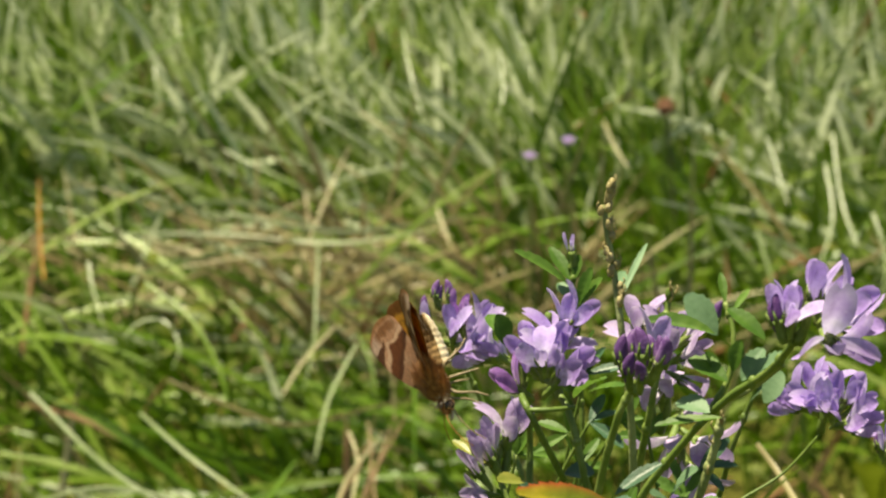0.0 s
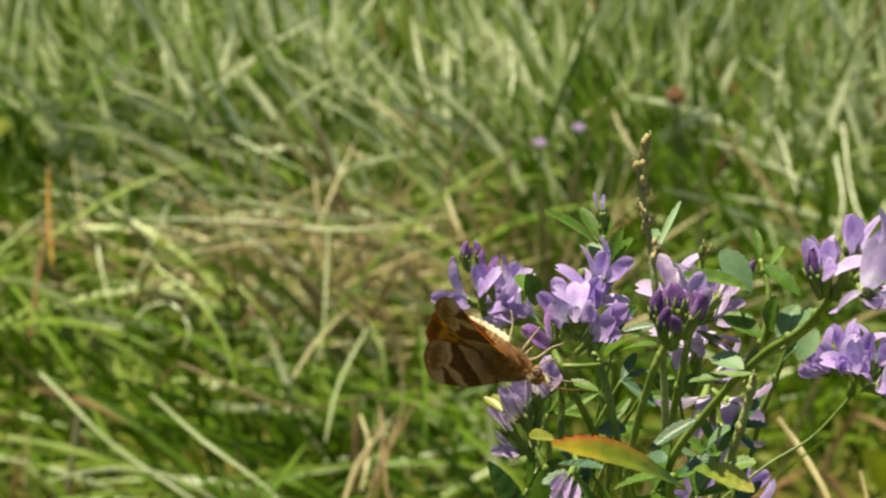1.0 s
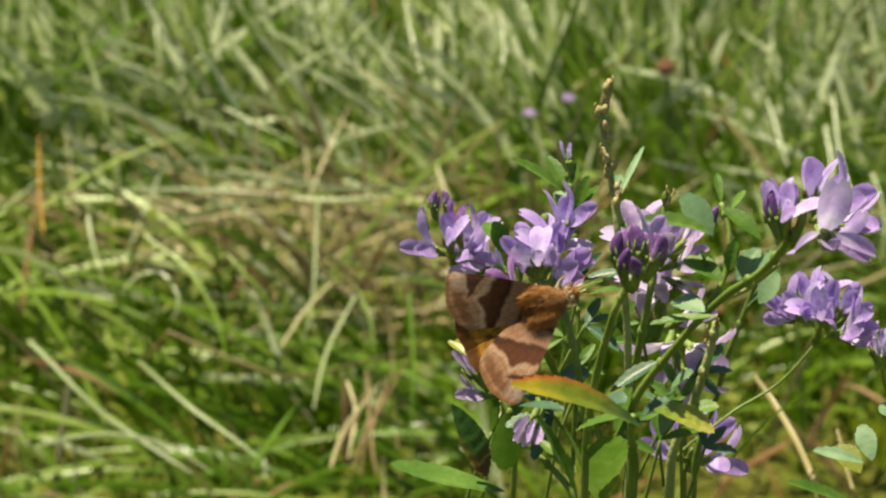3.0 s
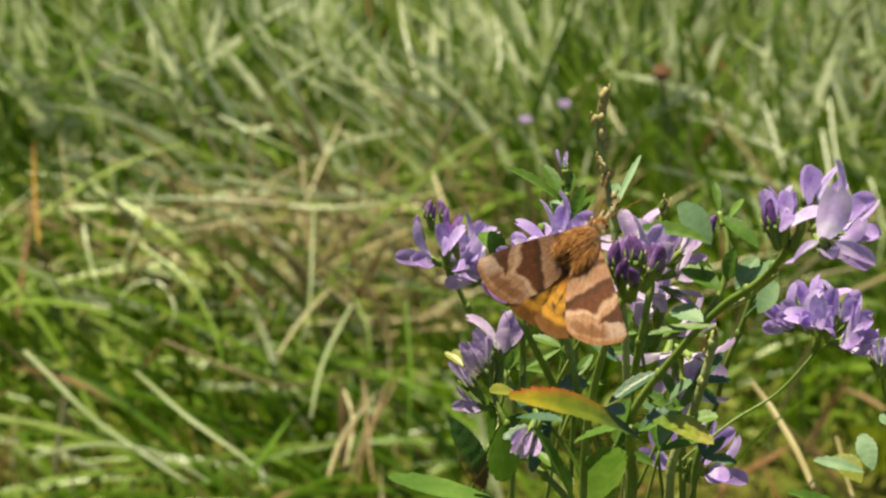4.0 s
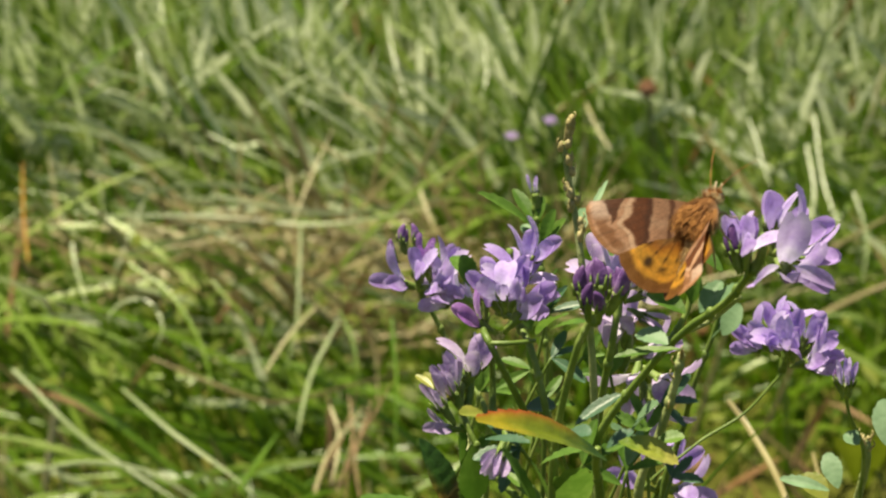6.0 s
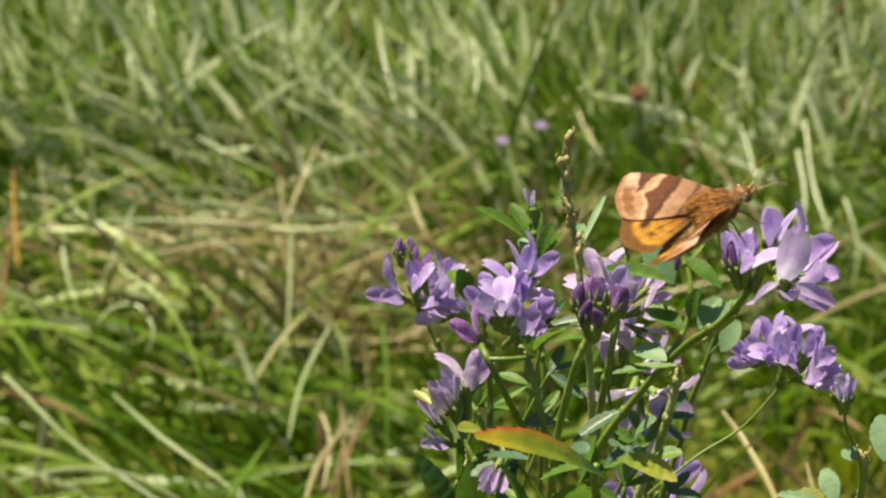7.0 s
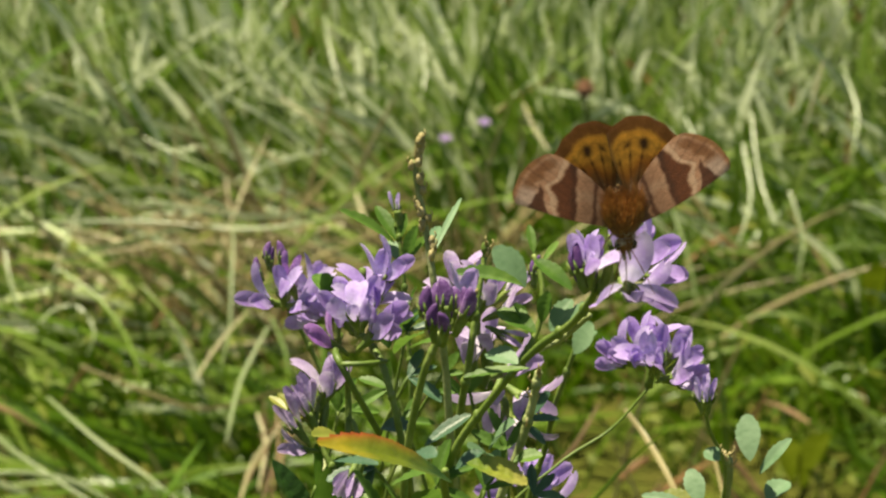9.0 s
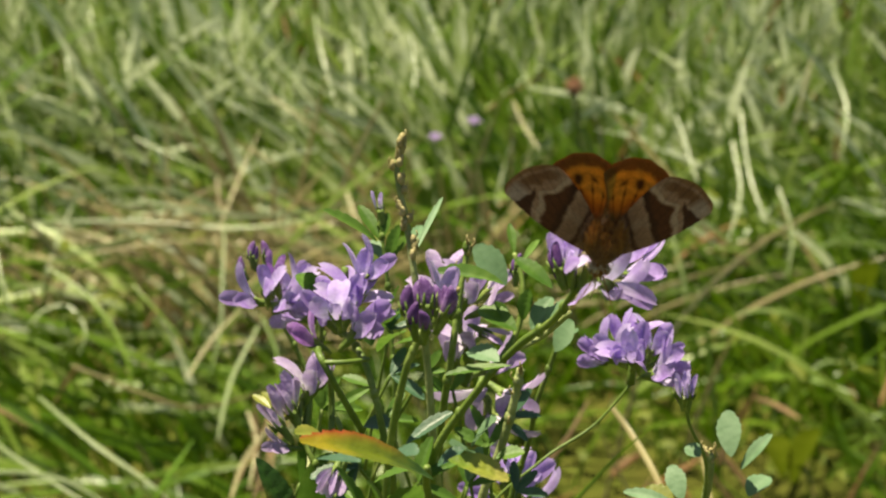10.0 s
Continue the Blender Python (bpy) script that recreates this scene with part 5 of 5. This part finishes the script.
def build_moth():
    rng = random.Random(3)
    moth = thing("moth", (0, 0, 0), "brown and orange day-flying moth visiting the violet lucerne flowers", "moth")
    bm = bmesh.new()
    ball(bm, (0, 0, 0), (0.0020, 0.0027, 0.0018), seg=16, lumps=0.1)
    hairs(bm, (0, 0, 0), (0.0021, 0.0029, 0.0019), 1700, 0.0016, (0, -0.9, 0.1), rng)
    for s in (-1, 1):
        hairs(bm, (0.0016 * s, -0.0008, 0.0008), (0.0010, 0.0022, 0.0009), 600, 0.0019, (0.10 * s, -1.3, 0.0), rng)
    part("thorax", bm, FUR, moth, "furry orange-brown thorax")
    bm = bmesh.new()
    rings = []
    for k in range(29):
        u = k / 28
        r = 0.0016 * (1 - u**2.6) ** 0.7 + 0.00012
        r *= 1 + 0.055 * math.sin(u * 50)
        rings.append([bm.verts.new((r * math.cos(q), -0.0020 - 0.0075 * u, -0.0015 - 0.0007 * u + r * 0.9 * math.sin(q))) for q in [6.2832 * i / 14 for i in range(14)]])
    for lo, hi in zip(rings, rings[1:]):
        for i in range(14):
            f = bm.faces.new((lo[i], lo[(i + 1) % 14], hi[(i + 1) % 14], hi[i]))
            f.material_index = 1 if 6 < i < 14 else 0
    bm.faces.new(rings[-1])
    hairs(bm, (0, -0.0055, -0.0018), (0.0015, 0.0038, 0.0013), 700, 0.0011, (0, -1.2, 0), rng, low=0.05)
    hairs(bm, (0, -0.0055, -0.0018), (0.0015, 0.0038, 0.0013), 400, 0.0008, (0, -1.2, -0.2), rng, mat=1, low=-1.0)
    part("abdomen", bm, [FUR_DARK, FUR_PALE], moth, "olive-brown segmented abdomen, cream underneath")
    bm = bmesh.new()
    ball(bm, (0, 0.0031, -0.0002), (0.0012, 0.0010, 0.0011), seg=12, lumps=0.1)
    hairs(bm, (0, 0.0031, -0.0002), (0.0012, 0.0010, 0.0011), 380, 0.0007, (0, 0.2, 0.2), rng)
    hairs(bm, (0, 0.0024, 0.0002), (0.0016, 0.0007, 0.0014), 200, 0.0008, (0, 0.1, 0.3), rng, mat=1)
    head = part("head", bm, [FUR, FUR_PALE], moth, "brown head with a pale collar")
    for s in (-1, 1):
        bm = bmesh.new()
        ball(bm, (0.00090 * s, 0.0034, -0.0002), (0.00060, 0.00066, 0.00072), seg=12)
        part("eye", bm, HORN, head, "dark round eye")
        bm = bmesh.new()
        tube(bm, spline([(0.0005 * s, 0.0039, 0.0004), (0.0012 * s, 0.0056, 0.0008), (0.0022 * s, 0.0080, 0.0005), (0.0030 * s, 0.0100, -0.0004)], 6), 0.00008, 0.00004, 6)
        part("antenna", bm, FUR, head)
        bm = bmesh.new()
        tube(bm, spline([(0.0003 * s, 0.0038, -0.0006), (0.0004 * s, 0.0046, -0.0004), (0.0004 * s, 0.0053, 0.0000)], 4), 0.00026, 0.00014, 6)
        part("palp", bm, FUR_PALE, head)
    bm = bmesh.new()
    tube(bm, spline([(0, 0.0037, -0.0008), (0, 0.0056, -0.0012), (0, 0.0076, -0.0021), (0, 0.0092, -0.0034)], 5), 0.00011, 0.00006, 6)
    part("proboscis", bm, LIMB, head)
    for y0, out, fore in ((0.0014, 0.0021, 0.0022), (0.0, 0.0027, 0.0004), (-0.0011, 0.0026, -0.0022)):
        for s in (-1, 1):
            bm = bmesh.new()
            tube(bm, spline([(0.0009 * s, y0, -0.0011), (out * 0.7 * s, y0 + fore * 0.4, -0.0018), (out * 0.85 * s, y0 + fore * 0.8, -0.0040), (out * s, y0 + fore * 1.3, -0.0054)], 5), 0.00022, 0.00009, 6)
            part("leg", bm, LIMB, moth)
    wings = {}
    for s in (1, -1):
        fore = new("forewing", wing_mesh("forewing", False, s < 0))
        hind = new("hindwing", wing_mesh("hindwing", True, s < 0))
        for w, lab in ((fore, "rose-brown forewing with dark rust bands"), (hind, "yellow-orange hindwing with dusky base and edge")):
            w.parent = moth
            tagged(w, lab)
        wings[s] = (fore, hind)
    return moth, wings


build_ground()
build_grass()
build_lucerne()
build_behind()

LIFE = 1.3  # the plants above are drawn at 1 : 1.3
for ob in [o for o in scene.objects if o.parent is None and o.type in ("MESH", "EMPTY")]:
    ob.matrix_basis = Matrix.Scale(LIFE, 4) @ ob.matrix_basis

MOTH, WINGS = build_moth()

# seconds, place of the thorax, angle and tilt of the head's direction, roll of the back, lift of the left and the right wings, sweep of the left and right forewing, of the left and right hindwing
FLIGHT = [
    (0.0, (0.0615, -0.0389, 0.6387), -65, 10, 70, 7, 18, (65, 49), (60, 46)),
    (0.5, (0.0626, -0.0388, 0.6379), -52, 6, 65, 5, 14, (63, 47), (59, 45)),
    (0.8, (0.0664, -0.0390, 0.6345), -36, 8, 62, 5, 12, (61, 48), (64, 46)),
    (1, (0.0674, -0.0391, 0.6352), -28, 6, 58, 6, 10, (59, 47), (63, 46)),
    (1.2, (0.0705, -0.0390, 0.6333), -21, -6, 54, 10, 6, (61, 49), (64, 46)),
    (1.3, (0.0708, -0.0391, 0.6330), -13, -15, 48, 14, 4, (61, 50), (64, 46)),
    (1.35, (0.0722, -0.0390, 0.6333), -6, -14, 36, 19, 6, (63, 53), (62, 46)),
    (1.4, (0.0737, -0.0390, 0.6335), 1, -14, 22, 24, 8, (66, 55), (60, 46)),
    (1.5, (0.0739, -0.0389, 0.6339), -1, -19, 26, 18, 8, (65, 52), (58, 42)),
    (1.6, (0.0710, -0.0390, 0.6358), -8, 5, 22, 14, 8, (57, 44), (52, 38)),
    (1.8, (0.0716, -0.0390, 0.6358), -13, 22, 15, 15, 13, (64, 50), (57, 40)),
    (2, (0.0719, -0.0390, 0.6348), -12, 24, 20, 15, 12, (63, 49), (57, 40)),
    (2.5, (0.0724, -0.0391, 0.6356), -3, 21, 5, 16, 18, (61, 49), (57, 40)),
    (2.7, (0.0757, -0.0391, 0.6353), 8, 4, 10, 14, 14, (58, 52), (58, 48)),
    (3.2, (0.0772, -0.0500, 0.6430), 34, -14, -4, 4, 8, (57, 50), (58, 48)),
    (3.8, (0.0805, -0.0494, 0.6500), 54, -15, -7, 15, 10, (57, 40), (59, 41)),
    (4.5, (0.0830, -0.0495, 0.6499), 54, -15, -17, 7, 14, (51, 41), (55, 41)),
    (4.9, (0.0842, -0.0495, 0.6490), 48, -15, -17, 7, 14, (51, 41), (55, 41)),
    (5, (0.0891, -0.0571, 0.6595), 37, -15, -54, 84, 92, (26, 20), (29, 29)),
    (5.1, (0.1029, -0.0649, 0.6626), 48, -41, -5, -4, -23, (23, -28), (41, 1)),
    (5.2, (0.1018, -0.0650, 0.6617), 70, -24, -25, 27, 56, (32, 64), (44, 41)),
    (5.3, (0.1016, -0.0650, 0.6629), 67, -23, -26, 37, 50, (35, 61), (44, 41)),
    (5.5, (0.1000, -0.0650, 0.6630), 69, -28, -24, 40, 51, (32, 65), (44, 50)),
    (5.7, (0.1000, -0.0650, 0.6630), 69, -28, -24, 40, 51, (32, 65), (44, 50)),
    (6.3, (0.1015, -0.0652, 0.6655), 48, -14, -34, 16, 46, (34, 52), (45, 42)),
    (6.8, (0.1031, -0.0649, 0.6673), 26, -2, -41, -3, 48, (36, 40), (45, 24)),
    (7, (0.1027, -0.0649, 0.6674), 35, -8, -41, -3, 45, (31, 40), (37, 35)),
    (7.5, (0.1037, -0.0650, 0.6682), 35, -7, -51, 10, 28, (34, 20), (36, 30)),
    (8, (0.1048, -0.0650, 0.6682), 32, -15, -50, 3, 26, (32, 23), (37, 34)),
    (8.3, (0.1068, -0.0650, 0.6667), 25, -4, -45, 9, 21, (27, 30), (38, 36)),
    (8.4, (0.1061, -0.0650, 0.6673), 14, -7, -45, 4, 20, (33, 30), (41, 38)),
    (8.5, (0.1067, -0.0650, 0.6677), 3, -8, -47, 4, 22, (28, 24), (44, 40)),
    (8.6, (0.1083, -0.0649, 0.6670), -36, -3, -42, 1, 14, (31, 25), (42, 38)),
    (8.7, (0.1095, -0.0649, 0.6652), -48, -4, -37, 11, 8, (35, 28), (39, 30)),
    (8.8, (0.1087, -0.0650, 0.6666), -62, 22, -20, 4, 20, (27, 15), (38, 35)),
    (8.9, (0.1097, -0.0649, 0.6655), -70, 26, -2, 1, 6, (37, 37), (41, 43)),
    (9, (0.1106, -0.0650, 0.6664), -83, -7, -8, 6, 13, (26, 23), (43, 41)),
    (9.1, (0.1108, -0.0652, 0.6642), -86, -16, 1, 0, -1, (27, 28), (43, 41)),
    (9.2, (0.1112, -0.0652, 0.6617), -99, -25, -12, 6, 0, (33, 27), (46, 40)),
    (9.5, (0.1112, -0.0651, 0.6640), -102, -20, -13, 4, -3, (40, 22), (45, 39)),
    (10, (0.1109, -0.0651, 0.6625), -98, -25, -7, -2, -8, (33, 30), (44, 37)),
]


def motions():
    moth_rows, wing_rows = [], {1: ([], []), -1: ([], [])}
    for t, place, angle, tilt, roll, lift_left, lift_right, sweep, spread in FLIGHT:
        moth_rows.append((t, frame_of(place, way(angle, tilt), TO_VIEWER) @ pose(0, 0, 0, 0, roll, 0)))
        for s, lift in ((1, lift_right), (-1, lift_left)):
            wing_rows[s][0].append((t, pose(0.0016 * s, 0.0010, 0.0008, 0, -lift * s, 0) @ pose(0, 0, 0, 0, 0, -sweep[s == 1] * s)))
            wing_rows[s][1].append((t, pose(0.0012 * s, -0.0008, 0.0001 - 0.0001 * s, 0, -(lift - 0.7) * s, 0) @ pose(0, 0, 0, 0, 0, -spread[s == 1] * s)))
    walk(MOTH, moth_rows)
    for s in (1, -1):
        for w, rows in zip(WINGS[s], wing_rows[s]):
            walk(w, rows)


motions()
